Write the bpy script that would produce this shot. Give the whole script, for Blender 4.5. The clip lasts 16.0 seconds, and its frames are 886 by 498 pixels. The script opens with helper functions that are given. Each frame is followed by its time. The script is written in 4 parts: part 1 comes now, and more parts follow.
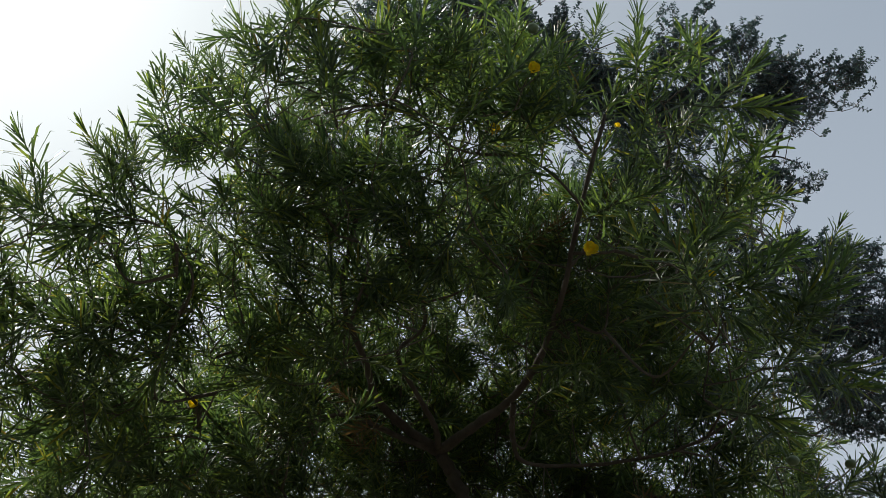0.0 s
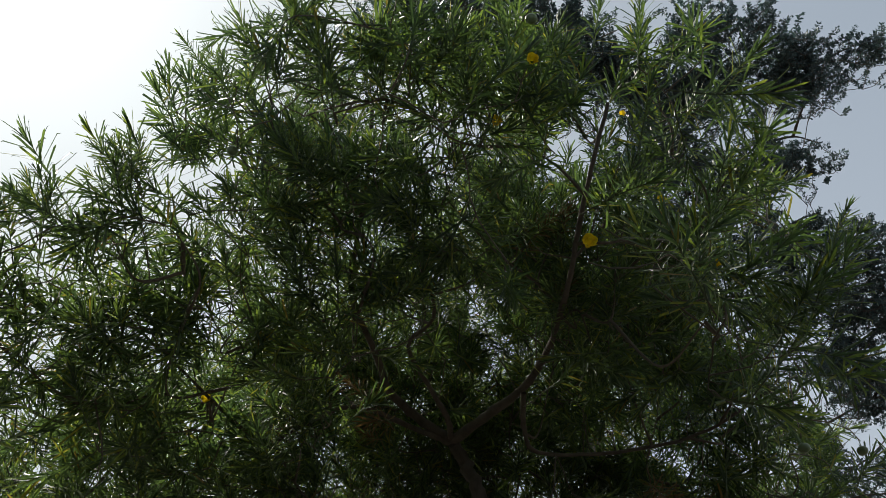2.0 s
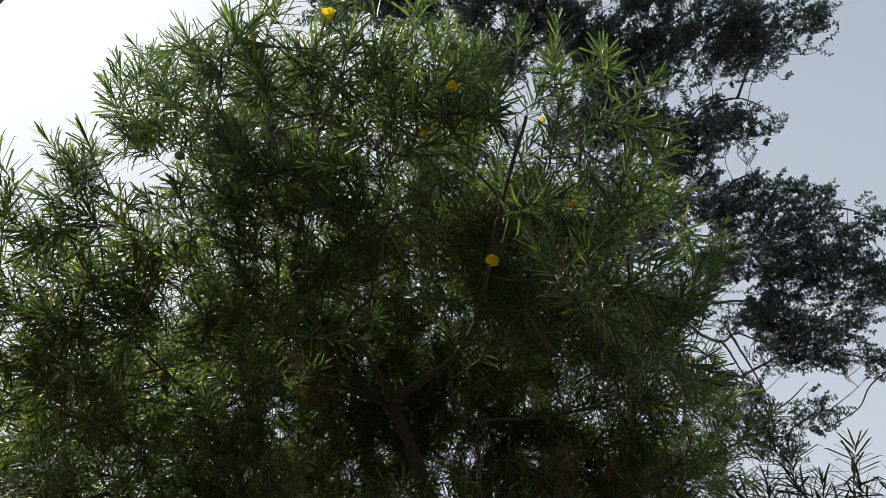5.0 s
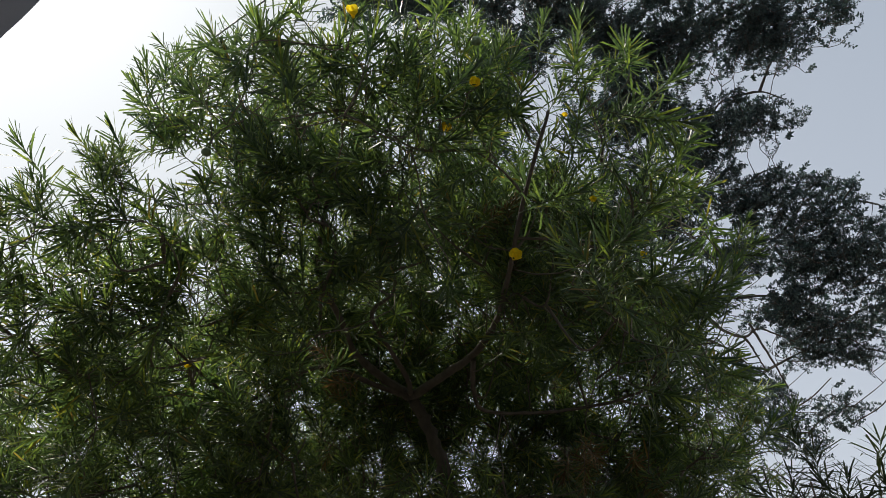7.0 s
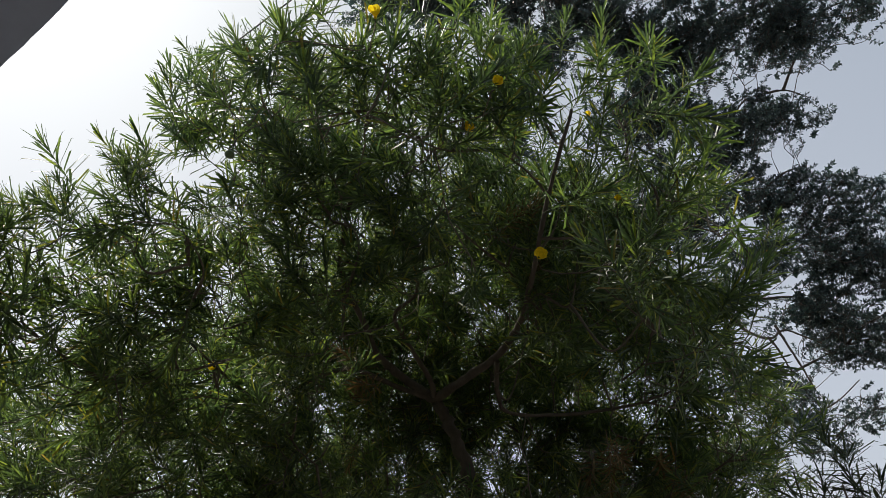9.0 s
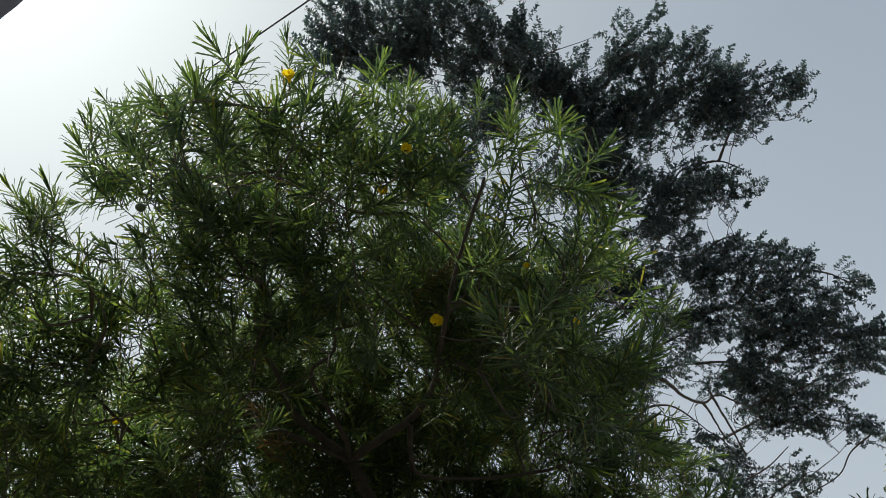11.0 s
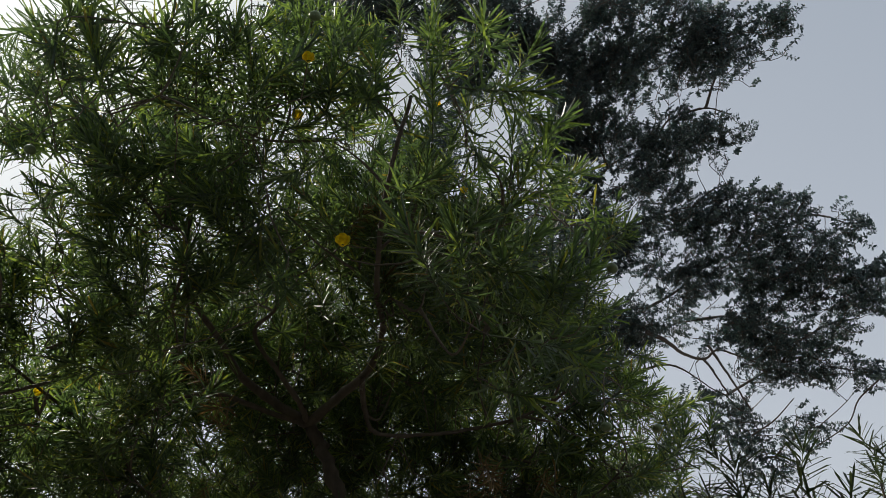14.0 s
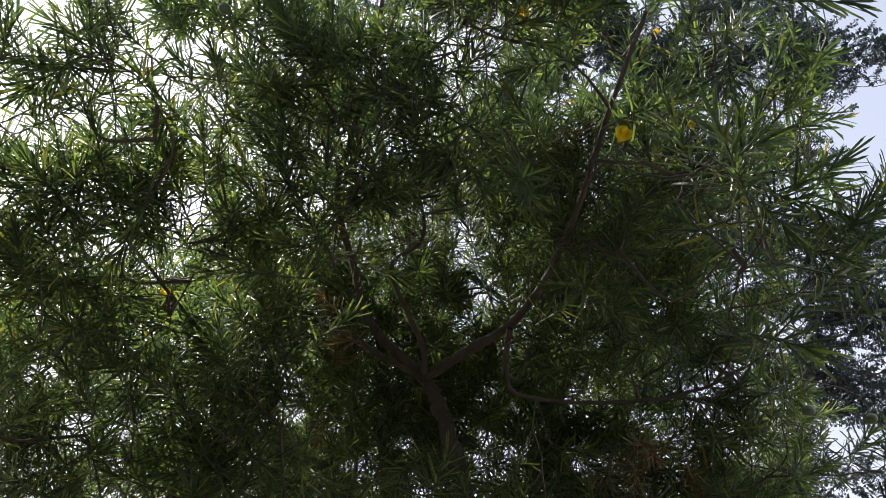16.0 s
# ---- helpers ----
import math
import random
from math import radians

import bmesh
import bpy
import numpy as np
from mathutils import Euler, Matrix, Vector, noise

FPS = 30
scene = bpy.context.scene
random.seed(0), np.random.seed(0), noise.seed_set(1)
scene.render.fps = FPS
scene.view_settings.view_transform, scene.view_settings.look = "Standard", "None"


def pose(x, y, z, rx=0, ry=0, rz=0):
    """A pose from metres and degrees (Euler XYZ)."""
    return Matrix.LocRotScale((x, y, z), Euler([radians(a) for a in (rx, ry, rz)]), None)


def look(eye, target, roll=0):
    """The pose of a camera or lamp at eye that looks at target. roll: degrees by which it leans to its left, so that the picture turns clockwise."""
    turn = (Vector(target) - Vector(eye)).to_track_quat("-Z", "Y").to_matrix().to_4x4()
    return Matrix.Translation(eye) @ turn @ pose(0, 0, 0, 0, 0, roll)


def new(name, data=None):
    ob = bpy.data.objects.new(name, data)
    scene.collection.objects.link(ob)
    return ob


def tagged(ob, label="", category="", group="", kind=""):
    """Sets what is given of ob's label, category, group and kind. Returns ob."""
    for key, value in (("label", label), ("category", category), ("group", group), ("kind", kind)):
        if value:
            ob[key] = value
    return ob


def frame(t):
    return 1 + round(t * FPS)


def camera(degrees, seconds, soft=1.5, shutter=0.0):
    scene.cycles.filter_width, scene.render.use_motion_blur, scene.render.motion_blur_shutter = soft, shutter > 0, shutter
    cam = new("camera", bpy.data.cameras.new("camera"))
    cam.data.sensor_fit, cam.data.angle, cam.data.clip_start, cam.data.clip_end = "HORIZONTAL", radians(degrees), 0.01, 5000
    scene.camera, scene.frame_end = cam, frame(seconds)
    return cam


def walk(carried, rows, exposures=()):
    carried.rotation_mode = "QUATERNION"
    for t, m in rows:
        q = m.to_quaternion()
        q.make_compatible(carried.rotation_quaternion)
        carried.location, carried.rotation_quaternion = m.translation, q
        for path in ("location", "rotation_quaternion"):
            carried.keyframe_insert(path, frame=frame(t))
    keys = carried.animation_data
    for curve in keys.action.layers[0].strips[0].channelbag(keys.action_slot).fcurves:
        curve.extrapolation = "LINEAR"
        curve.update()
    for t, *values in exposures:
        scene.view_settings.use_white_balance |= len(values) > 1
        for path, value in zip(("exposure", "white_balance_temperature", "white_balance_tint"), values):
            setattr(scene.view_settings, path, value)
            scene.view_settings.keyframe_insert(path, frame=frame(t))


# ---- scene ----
cam = camera(60.3, 16.0, soft=0.75)
METRES, EYE, TILT, LEAN, TURN = 2.6, 1.55, 40.0, 0.0, 0.0
ROWS = [
    (0.0, 0.0, 0.0, 0.0, 0.0, 0.0, -0.0),
    (0.5, -0.0084, -0.0016, 0.0013, 1.55, -0.06, 0.35),
    (1.0, -0.0139, -0.0023, 0.0003, 3.44, -0.3, 0.69),
    (1.5, -0.0056, 0.002, 0.0028, 3.65, -0.7, 1.06),
    (2.0, 0.0271, -0.0017, 0.0095, 1.66, -1.0, 1.13),
    (2.5, 0.0562, -0.0181, 0.0241, 1.16, -0.92, 1.15),
    (3.0, 0.0527, -0.0522, 0.0553, 0.31, -0.79, 0.85),
    (3.5, 0.0506, -0.0824, 0.0845, -0.48, -1.65, 0.4),
    (4.0, 0.0733, -0.1003, 0.1123, -0.97, -6.38, 0.28),
    (6.5, 0.097, -0.1291, 0.1293, 0.01, -6.53, -0.44),
    (7.0, 0.085, -0.1305, 0.1266, 0.63, -6.73, 0.3),
    (7.5, 0.0765, -0.1323, 0.1279, 2.16, -6.91, 1.62),
    (8.0, 0.0719, -0.1293, 0.124, 3.29, -7.19, 2.49),
    (10.5, 0.1289, -0.1191, 0.1242, -0.58, -3.36, -1.98),
    (11.0, 0.1584, -0.1342, 0.1413, -0.89, -2.59, -1.53),
    (11.5, 0.1846, -0.1415, 0.1411, -2.11, -4.25, 0.36),
    (12.0, 0.2081, -0.1283, 0.1216, -4.18, -5.72, 0.96),
    (12.5, 0.2121, -0.0893, 0.1047, -4.99, -4.84, 0.52),
    (13.0, 0.2393, -0.0485, 0.0732, -4.7, -3.63, 0.79),
    (13.5, 0.2869, -0.0232, 0.0476, -1.39, -3.84, 1.8),
    (14.0, 0.2818, -0.0208, 0.0407, -0.41, -3.51, 2.11),
    (14.5, 0.2017, -0.0169, 0.0261, 0.06, -3.17, 1.96),
    (15.0, 0.1059, 0.0007, -0.0002, 0.3, -2.82, 0.6),
    (15.5, 0.0548, 0.0398, -0.048, 0.46, -3.01, -2.73),
    (16.0, -0.0036, 0.1042, -0.0943, 0.01, -2.8, -5.47),
]
EXPOSURES = [(0.0, 0.0, 6380, 10), (2.0, 0.02, 6400, 10), (3.0, -0.01, 6480, 10), (4.0, 0.24, 6500, 12), (7.0, 0.18, 6500, 13), (8.0, 0.22, 6500, 14), (10.5, 0.01, 6500, 10), (11.0, 0.02, 6450, 8), (11.5, 0.04, 6450, 8), (12.0, 0.34, 6500, 10), (12.5, 0.36, 6600, 16), (13.0, 0.08, 6600, 14), (13.6, 0.0, 6600, 13), (14.5, 0.10, 6600, 12), (15.0, 0.16, 6550, 13), (15.5, 0.48, 6450, 17), (16.0, 0.85, 6350, 22)]
walk(cam, [(t, pose(0, 0, EYE, TILT, LEAN, TURN) @ pose(METRES * x, METRES * y, METRES * z, 90 + pitch, roll, yaw)) for t, x, y, z, yaw, pitch, roll in ROWS],
     exposures=EXPOSURES)

# ---- sky and sun ----
SUN = Vector((-0.469, 0.381, 0.797)).normalized()
world = bpy.data.worlds.new("sky")
scene.world = world
world.use_nodes = True
wt = world.node_tree
sky = wt.nodes.new("ShaderNodeTexSky")
sky.sky_type = "NISHITA"
sky.sun_disc = False
sky.sun_elevation = math.asin(SUN.z)
sky.sun_rotation = math.atan2(SUN.x, SUN.y)
sky.altitude, sky.air_density, sky.dust_density, sky.ozone_density = 50, 1.0, 7.0, 1.0
# haze: it softens the sky's falling off from the sun and veils it with grey
soften = wt.nodes.new("ShaderNodeGamma")
soften.inputs[1].default_value = 0.45
wt.links.new(sky.outputs[0], soften.inputs[0])
haze = wt.nodes.new("ShaderNodeMix")
haze.data_type = "RGBA"
haze.inputs[0].default_value = 0.4
way_up = wt.nodes.new("ShaderNodeTexCoord")
height = wt.nodes.new("ShaderNodeSeparateXYZ")
thin = wt.nodes.new("ShaderNodeValToRGB")      # the haze is brighter low down, where one looks through more of it
for e, at, tone in zip(thin.color_ramp.elements, (0.25, 0.75), ((2.45, 2.55, 2.66, 1), (1.30, 1.46, 1.62, 1))):
    e.position, e.color = at, tone
wt.links.new(way_up.outputs["Generated"], height.inputs[0])
wt.links.new(height.outputs["Z"], thin.inputs[0])
wt.links.new(thin.outputs[0], haze.inputs[7])
cool = wt.nodes.new("ShaderNodeMix")
cool.data_type, cool.blend_type = "RGBA", "MULTIPLY"
cool.inputs[0].default_value = 1.0
cool.inputs[7].default_value = (0.90, 1.0, 1.04, 1)
wt.links.new(soften.outputs[0], cool.inputs[6])
wt.links.new(cool.outputs[2], haze.inputs[6])
wt.links.new(haze.outputs[2], wt.nodes["Background"].inputs[0])
wt.nodes["Background"].inputs[1].default_value = 0.285
sun_data = bpy.data.lights.new("sun", "SUN")
sun_data.energy, sun_data.angle, sun_data.color = 4.8, radians(1.0), (1.0, 0.94, 0.84)
sun = new("sun", sun_data)
sun.matrix_world = look(SUN * 30, (0, 0, 0))


# ---- materials ----
def material(name):
    m = bpy.data.materials.new(name)
    m.use_nodes = True
    nt = m.node_tree
    nt.nodes.clear()
    return m, nt


def node(nt, kind, **values):
    n = nt.nodes.new(kind)
    for k, v in values.items():
        if k in n.inputs:
            n.inputs[k].default_value = v
    return n


def mixed(nt, factor, a, b):
    """A colour mix; a and b are colours or sockets."""
    n = nt.nodes.new("ShaderNodeMix")
    n.data_type = "RGBA"
    for socket, value in ((n.inputs[0], factor), (n.inputs[6], a), (n.inputs[7], b)):
        if isinstance(value, (tuple, float, int)):
            socket.default_value = value
        else:
            nt.links.new(value, socket)
    return n.outputs[2]


def ramp(nt, source, stops):
    n = nt.nodes.new("ShaderNodeValToRGB")
    while len(n.color_ramp.elements) < len(stops):
        n.color_ramp.elements.new(0.5)
    for e, (at, colour) in zip(n.color_ramp.elements, stops):
        e.position, e.color = at, (*colour, 1)
    nt.links.new(source, n.inputs[0])
    return n.outputs[0]


def leaf_material(name, stops, sheer, share, rough, gloss=0.36):
    """A leaf: a glossy skin, and light that comes through the blade. Each leaf takes its own shade."""
    m, nt = material(name)
    geo, info = nt.nodes.new("ShaderNodeNewGeometry"), nt.nodes.new("ShaderNodeObjectInfo")
    add = nt.nodes.new("ShaderNodeMath")
    add.operation = "ADD"
    nt.links.new(geo.outputs["Random Per Island"], add.inputs[0])
    nt.links.new(info.outputs["Random"], add.inputs[1])
    frac = nt.nodes.new("ShaderNodeMath")
    frac.operation = "FRACT"
    nt.links.new(add.outputs[0], frac.inputs[0])
    colour = ramp(nt, frac.outputs[0], stops)
    coord = nt.nodes.new("ShaderNodeTexCoord")
    blotch = node(nt, "ShaderNodeTexNoise", Scale=60.0, Detail=4.0)
    nt.links.new(coord.outputs["Object"], blotch.inputs["Vector"])
    patch = node(nt, "ShaderNodeTexNoise", Scale=3.0, Detail=2.0)
    nt.links.new(coord.outputs["Object"], patch.inputs["Vector"])
    tone = ramp(nt, blotch.outputs[0], [(0.3, (0.72, 0.75, 0.7)), (0.7, (1.15, 1.1, 1.0))])
    tone2 = ramp(nt, patch.outputs[0], [(0.35, (0.8, 0.85, 0.85)), (0.65, (1.15, 1.1, 0.95))])
    mul = nt.nodes.new("ShaderNodeMix")
    mul.data_type, mul.blend_type = "RGBA", "MULTIPLY"
    mul.inputs[0].default_value = 1.0
    nt.links.new(colour, mul.inputs[6])
    nt.links.new(tone, mul.inputs[7])
    mul2 = nt.nodes.new("ShaderNodeMix")
    mul2.data_type, mul2.blend_type = "RGBA", "MULTIPLY"
    mul2.inputs[0].default_value = 1.0
    nt.links.new(mul.outputs[2], mul2.inputs[6])
    nt.links.new(tone2, mul2.inputs[7])
    skin = node(nt, "ShaderNodeBsdfPrincipled", Roughness=rough)
    skin.inputs["Specular IOR Level"].default_value = gloss
    nt.links.new(mul2.outputs[2], skin.inputs["Base Color"])
    bump = node(nt, "ShaderNodeBump", Strength=0.25, Distance=0.002)
    nt.links.new(blotch.outputs[0], bump.inputs["Height"])
    nt.links.new(bump.outputs[0], skin.inputs["Normal"])
    glow = node(nt, "ShaderNodeBsdfTranslucent")
    tint = nt.nodes.new("ShaderNodeMix")
    tint.data_type, tint.blend_type = "RGBA", "MULTIPLY"
    tint.inputs[0].default_value = 1.0
    tint.inputs[7].default_value = (*sheer, 1)
    nt.links.new(mul2.outputs[2], tint.inputs[6])
    nt.links.new(tint.outputs[2], glow.inputs["Color"])
    mix = node(nt, "ShaderNodeMixShader", Fac=share)
    nt.links.new(skin.outputs[0], mix.inputs[1])
    nt.links.new(glow.outputs[0], mix.inputs[2])
    out = nt.nodes.new("ShaderNodeOutputMaterial")
    nt.links.new(mix.outputs[0], out.inputs[0])
    return m


def rough_material(name, dark, light, scale, rough, bump_depth, stretch=(1, 1, 1)):
    """Bark, render, soil: two scales of noise and a relief."""
    m, nt = material(name)
    coord = nt.nodes.new("ShaderNodeTexCoord")
    fit = nt.nodes.new("ShaderNodeMapping")
    fit.inputs["Scale"].default_value = stretch
    nt.links.new(coord.outputs["Object"], fit.inputs["Vector"])
    fine = node(nt, "ShaderNodeTexNoise", Scale=scale, Detail=8.0, Roughness=0.65)
    wide = node(nt, "ShaderNodeTexNoise", Scale=scale * 0.12, Detail=3.0)
    for n in (fine, wide):
        nt.links.new(fit.outputs[0], n.inputs["Vector"])
    a = ramp(nt, fine.outputs[0], [(0.3, dark), (0.7, light)])
    b = ramp(nt, wide.outputs[0], [(0.35, dark), (0.7, light)])
    skin = node(nt, "ShaderNodeBsdfPrincipled", Roughness=rough)
    nt.links.new(mixed(nt, 0.4, a, b), skin.inputs["Base Color"])
    bump = node(nt, "ShaderNodeBump", Strength=0.7, Distance=bump_depth)
    nt.links.new(fine.outputs[0], bump.inputs["Height"])
    nt.links.new(bump.outputs[0], skin.inputs["Normal"])
    out = nt.nodes.new("ShaderNodeOutputMaterial")
    nt.links.new(skin.outputs[0], out.inputs[0])
    return m


OLEANDER_LEAF = leaf_material("oleander_leaf", [
    (0.0, (0.037, 0.054, 0.048)), (0.40, (0.054, 0.076, 0.057)), (0.78, (0.090, 0.120, 0.063)),
    (0.94, (0.145, 0.17, 0.060)), (0.985, (0.17, 0.15, 0.048)), (1.0, (0.15, 0.09, 0.045))],
    (2.4, 2.85, 1.2), 0.45, 0.42, 0.42)
# the shrub's shade is put into darker stops and a low translucent share
SHRUB_LEAF = leaf_material("shaded_oleander_leaf", [
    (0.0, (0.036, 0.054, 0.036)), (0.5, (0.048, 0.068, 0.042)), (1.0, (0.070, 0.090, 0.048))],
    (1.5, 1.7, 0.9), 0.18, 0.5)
# the blue in these leaf colours stands for haze in front of the tree
FICUS_LEAF = leaf_material("hazed_tree_leaf", [
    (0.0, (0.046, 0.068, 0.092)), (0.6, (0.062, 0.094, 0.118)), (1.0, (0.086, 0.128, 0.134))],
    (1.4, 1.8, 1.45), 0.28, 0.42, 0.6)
CREEPER_LEAF = leaf_material("creeper_leaf", [
    (0.0, (0.075, 0.110, 0.060)), (0.40, (0.120, 0.145, 0.075)), (0.75, (0.190, 0.170, 0.085)), (1.0, (0.24, 0.17, 0.09))],
    (1.6, 1.7, 1.0), 0.3, 0.45, 0.45)
DRY_LEAF = leaf_material("dry_leaf", [
    (0.0, (0.11, 0.075, 0.04)), (0.5, (0.16, 0.11, 0.055)), (1.0, (0.20, 0.15, 0.07))], (1.5, 1.3, 0.9), 0.2, 0.7)
GREEN_STEM = rough_material("green_stem", (0.05, 0.075, 0.03), (0.10, 0.12, 0.05), 40, 0.6, 0.001)
BARK = rough_material("grey_brown_bark", (0.042, 0.034, 0.026), (0.135, 0.108, 0.080), 26, 0.9, 0.006, (1, 1, 0.35))
TWIG = rough_material("twig_bark", (0.06, 0.048, 0.035), (0.15, 0.12, 0.085), 60, 0.85, 0.002)
PALE_TWIG = rough_material("pale_dead_twig", (0.16, 0.15, 0.13), (0.36, 0.34, 0.30), 60, 0.8, 0.001)
DARK_BARK = rough_material("dark_bark", (0.05, 0.042, 0.036), (0.14, 0.12, 0.10), 14, 0.9, 0.01, (1, 1, 0.4))
PETAL = leaf_material("yellow_petal", [(0.0, (0.84, 0.60, 0.015)), (0.5, (0.88, 0.66, 0.02)), (1.0, (0.84, 0.54, 0.015))],
                      (1.0, 1.0, 1.0), 0.6, 0.5)
FRUIT = rough_material("green_fruit_skin", (0.08, 0.12, 0.05), (0.14, 0.19, 0.08), 30, 0.4, 0.001)
SOIL = rough_material("dry_soil", (0.075, 0.066, 0.055), (0.17, 0.15, 0.125), 9, 0.95, 0.02)
# dark tone for the unseen wall, so that it bounces little light
WALL_PLASTER = rough_material("darkened_cement_render", (0.18, 0.18, 0.18), (0.31, 0.31, 0.30), 6, 0.9, 0.004)
PLASTER = rough_material("grey_cement_render", (0.42, 0.49, 0.66), (0.55, 0.63, 0.80), 7, 0.9, 0.004)
RUBBER = rough_material("black_cable_sheath", (0.012, 0.012, 0.012), (0.03, 0.03, 0.03), 80, 0.55, 0.0005)


# ---- mesh helpers ----
def arrays_mesh(name, verts, quads, mats, slots=None, smooth=True):
    """A mesh from arrays; a triangle is a quad whose last corner is -1."""
    quads = np.asarray(quads, dtype=np.int64)
    tri = quads[:, 3] < 0
    total = np.where(tri, 3, 4)
    flat = quads[quads >= 0]
    me = bpy.data.meshes.new(name)
    me.vertices.add(len(verts))
    me.vertices.foreach_set("co", np.asarray(verts, dtype=np.float32).ravel())
    me.loops.add(len(flat))
    me.loops.foreach_set("vertex_index", flat.astype(np.int32))
    me.polygons.add(len(quads))
    me.polygons.foreach_set("loop_start", np.concatenate(([0], np.cumsum(total)[:-1])).astype(np.int32))
    me.polygons.foreach_set("loop_total", total.astype(np.int32))
    if slots is not None:
        me.polygons.foreach_set("material_index", np.asarray(slots, dtype=np.int32))
    me.polygons.foreach_set("use_smooth", np.full(len(quads), smooth))
    for m in mats:
        me.materials.append(m)
    me.update(calc_edges=True)
    me.validate()
    return me


def part(name, bm, mat, parent, label=""):
    """Links a bmesh, or a mesh, as one mesh object under a thing or a part."""
    me = bm
    if isinstance(bm, bmesh.types.BMesh):
        me = bpy.data.meshes.new(name)
        bm.to_mesh(me)
        bm.free()
    if mat is not None and not me.materials:
        me.materials.append(mat)
    ob = new(name, me)
    ob.parent = parent
    if label:
        tagged(ob, label)
    return ob


class Pile:
    """Gathers pieces of geometry for one joined mesh."""

    def __init__(self):
        self.v, self.q, self.s, self.n = [], [], [], 0

    def add(self, verts, quads, slots):
        quads = np.where(quads >= 0, quads + self.n, -1)
        self.v.append(verts), self.q.append(quads), self.s.append(slots)
        self.n += len(verts)

    def mesh(self, name, mats):
        return arrays_mesh(name, np.concatenate(self.v), np.concatenate(self.q), mats, np.concatenate(self.s))


def tube(points, radii, sides=6, wobble=0.0, rng=None):
    """A tapered tube along points; returns verts, quads, slots."""
    pts, rr = np.asarray(points, float), np.asarray(radii, float)
    n = len(pts)
    along = np.gradient(pts, axis=0)
    along /= np.linalg.norm(along, axis=1)[:, None] + 1e-9
    ref = np.array([0.31, 0.95, 0.05])
    side = np.cross(along, ref)
    side /= np.linalg.norm(side, axis=1)[:, None] + 1e-9
    other = np.cross(along, side)
    a = np.arange(sides) * 2 * np.pi / sides
    r = rr[:, None] * np.ones((n, sides))
    if wobble and rng is not None:
        r = r * (1 + rng.uniform(-wobble, wobble, (n, sides)))
    ring = pts[:, None] + r[..., None] * (np.cos(a)[None, :, None] * side[:, None] + np.sin(a)[None, :, None] * other[:, None])
    verts = np.concatenate((ring.reshape(-1, 3), pts[-1:] + along[-1:] * rr[-1]))
    i, j = np.meshgrid(np.arange(n - 1), np.arange(sides), indexing="ij")
    k = (j + 1) % sides
    quads = np.stack((i * sides + j, i * sides + k, (i + 1) * sides + k, (i + 1) * sides + j), -1).reshape(-1, 4)
    j = np.arange(sides)
    cap = np.stack(((n - 1) * sides + j, (n - 1) * sides + (j + 1) % sides, np.full(sides, n * sides), np.full(sides, -1)), -1)
    quads = np.concatenate((quads, cap))
    return verts, quads, np.zeros(len(quads), int)


def smooth_line(points, steps=6):
    """A smooth line through the points."""
    p = [Vector(q) for q in points]
    p = [p[0] * 2 - p[1]] + p + [p[-1] * 2 - p[-2]]
    line = []
    for a, b, c, d in zip(p, p[1:], p[2:], p[3:]):
        for i in range(steps):
            t = i / steps
            line.append(0.5 * (2 * b + (c - a) * t + (2 * a - 5 * b + 4 * c - d) * t * t + (3 * b - a - 3 * c + d) * t ** 3))
    line.append(p[-2])
    return np.array(line)


def leaf_blade(length, width, droop, fold, twist, widths=(0.85, 0.95), stations=(0.22, 0.76)):
    """A pointed blade along +Y with its face to +Z, folded along the midrib."""
    y = np.array([0.0, stations[0], stations[1], 1.0])
    z = -droop * length * y ** 2
    verts = [(0, 0, 0)]
    for k, w in ((1, widths[0]), (2, widths[1])):
        half = 0.5 * width * w
        c, s = math.cos(twist * y[k]), math.sin(twist * y[k])
        for e in (-1, 0, 1):
            dx, dz = e * half, abs(e) * half * fold
            verts.append((dx * c - dz * s, y[k] * length, z[k] + dx * s + dz * c))
    verts.append((0, length * (1 - 0.3 * droop), z[3]))
    quads = [(0, 2, 1, -1), (0, 3, 2, -1), (1, 2, 5, 4), (2, 3, 6, 5), (4, 5, 7, -1), (5, 6, 7, -1)]
    return np.array(verts, float), np.array(quads)


def flat_leaf(length, width, droop, twist):
    """A small pointed oval leaf of two faces along +Y, folded on its midrib."""
    side = [(e * 0.5 * width, 0.46 * length, -0.2 * droop * length + 0.12 * width + e * 0.5 * width * math.tan(twist * 0.6)) for e in (-1, 1)]
    verts = [(0, 0, 0), side[1], (0, length, -droop * length), side[0]]
    return np.array(verts, float), np.array([(0, 1, 2, -1), (0, 2, 3, -1)])


def turn_to(direction, spin=0.0):
    """Rotation that lays +Z along the direction."""
    d = Vector(direction).normalized()
    return np.array((d.to_track_quat("Z", "Y").to_matrix() @ Matrix.Rotation(spin, 3, "Z")))


# ---- sprigs: a stem along +Z with its leaves ----
class Sprig:
    def __init__(self, stem, leaves):
        self.stem, self.leaves = stem, leaves      # leaves: (blade index, 3x3 turn, place)

    def pile(self, blades, leaf_slot=0, stem_slot=1):
        p = Pile()
        v, q, _ = self.stem
        p.add(v, q, np.full(len(q), stem_slot))
        for i, turn, place in self.leaves:
            v, q = blades[i]
            p.add(v @ turn.T + place, q, np.full(len(q), leaf_slot))
        return np.concatenate(p.v), np.concatenate(p.q), np.concatenate(p.s)


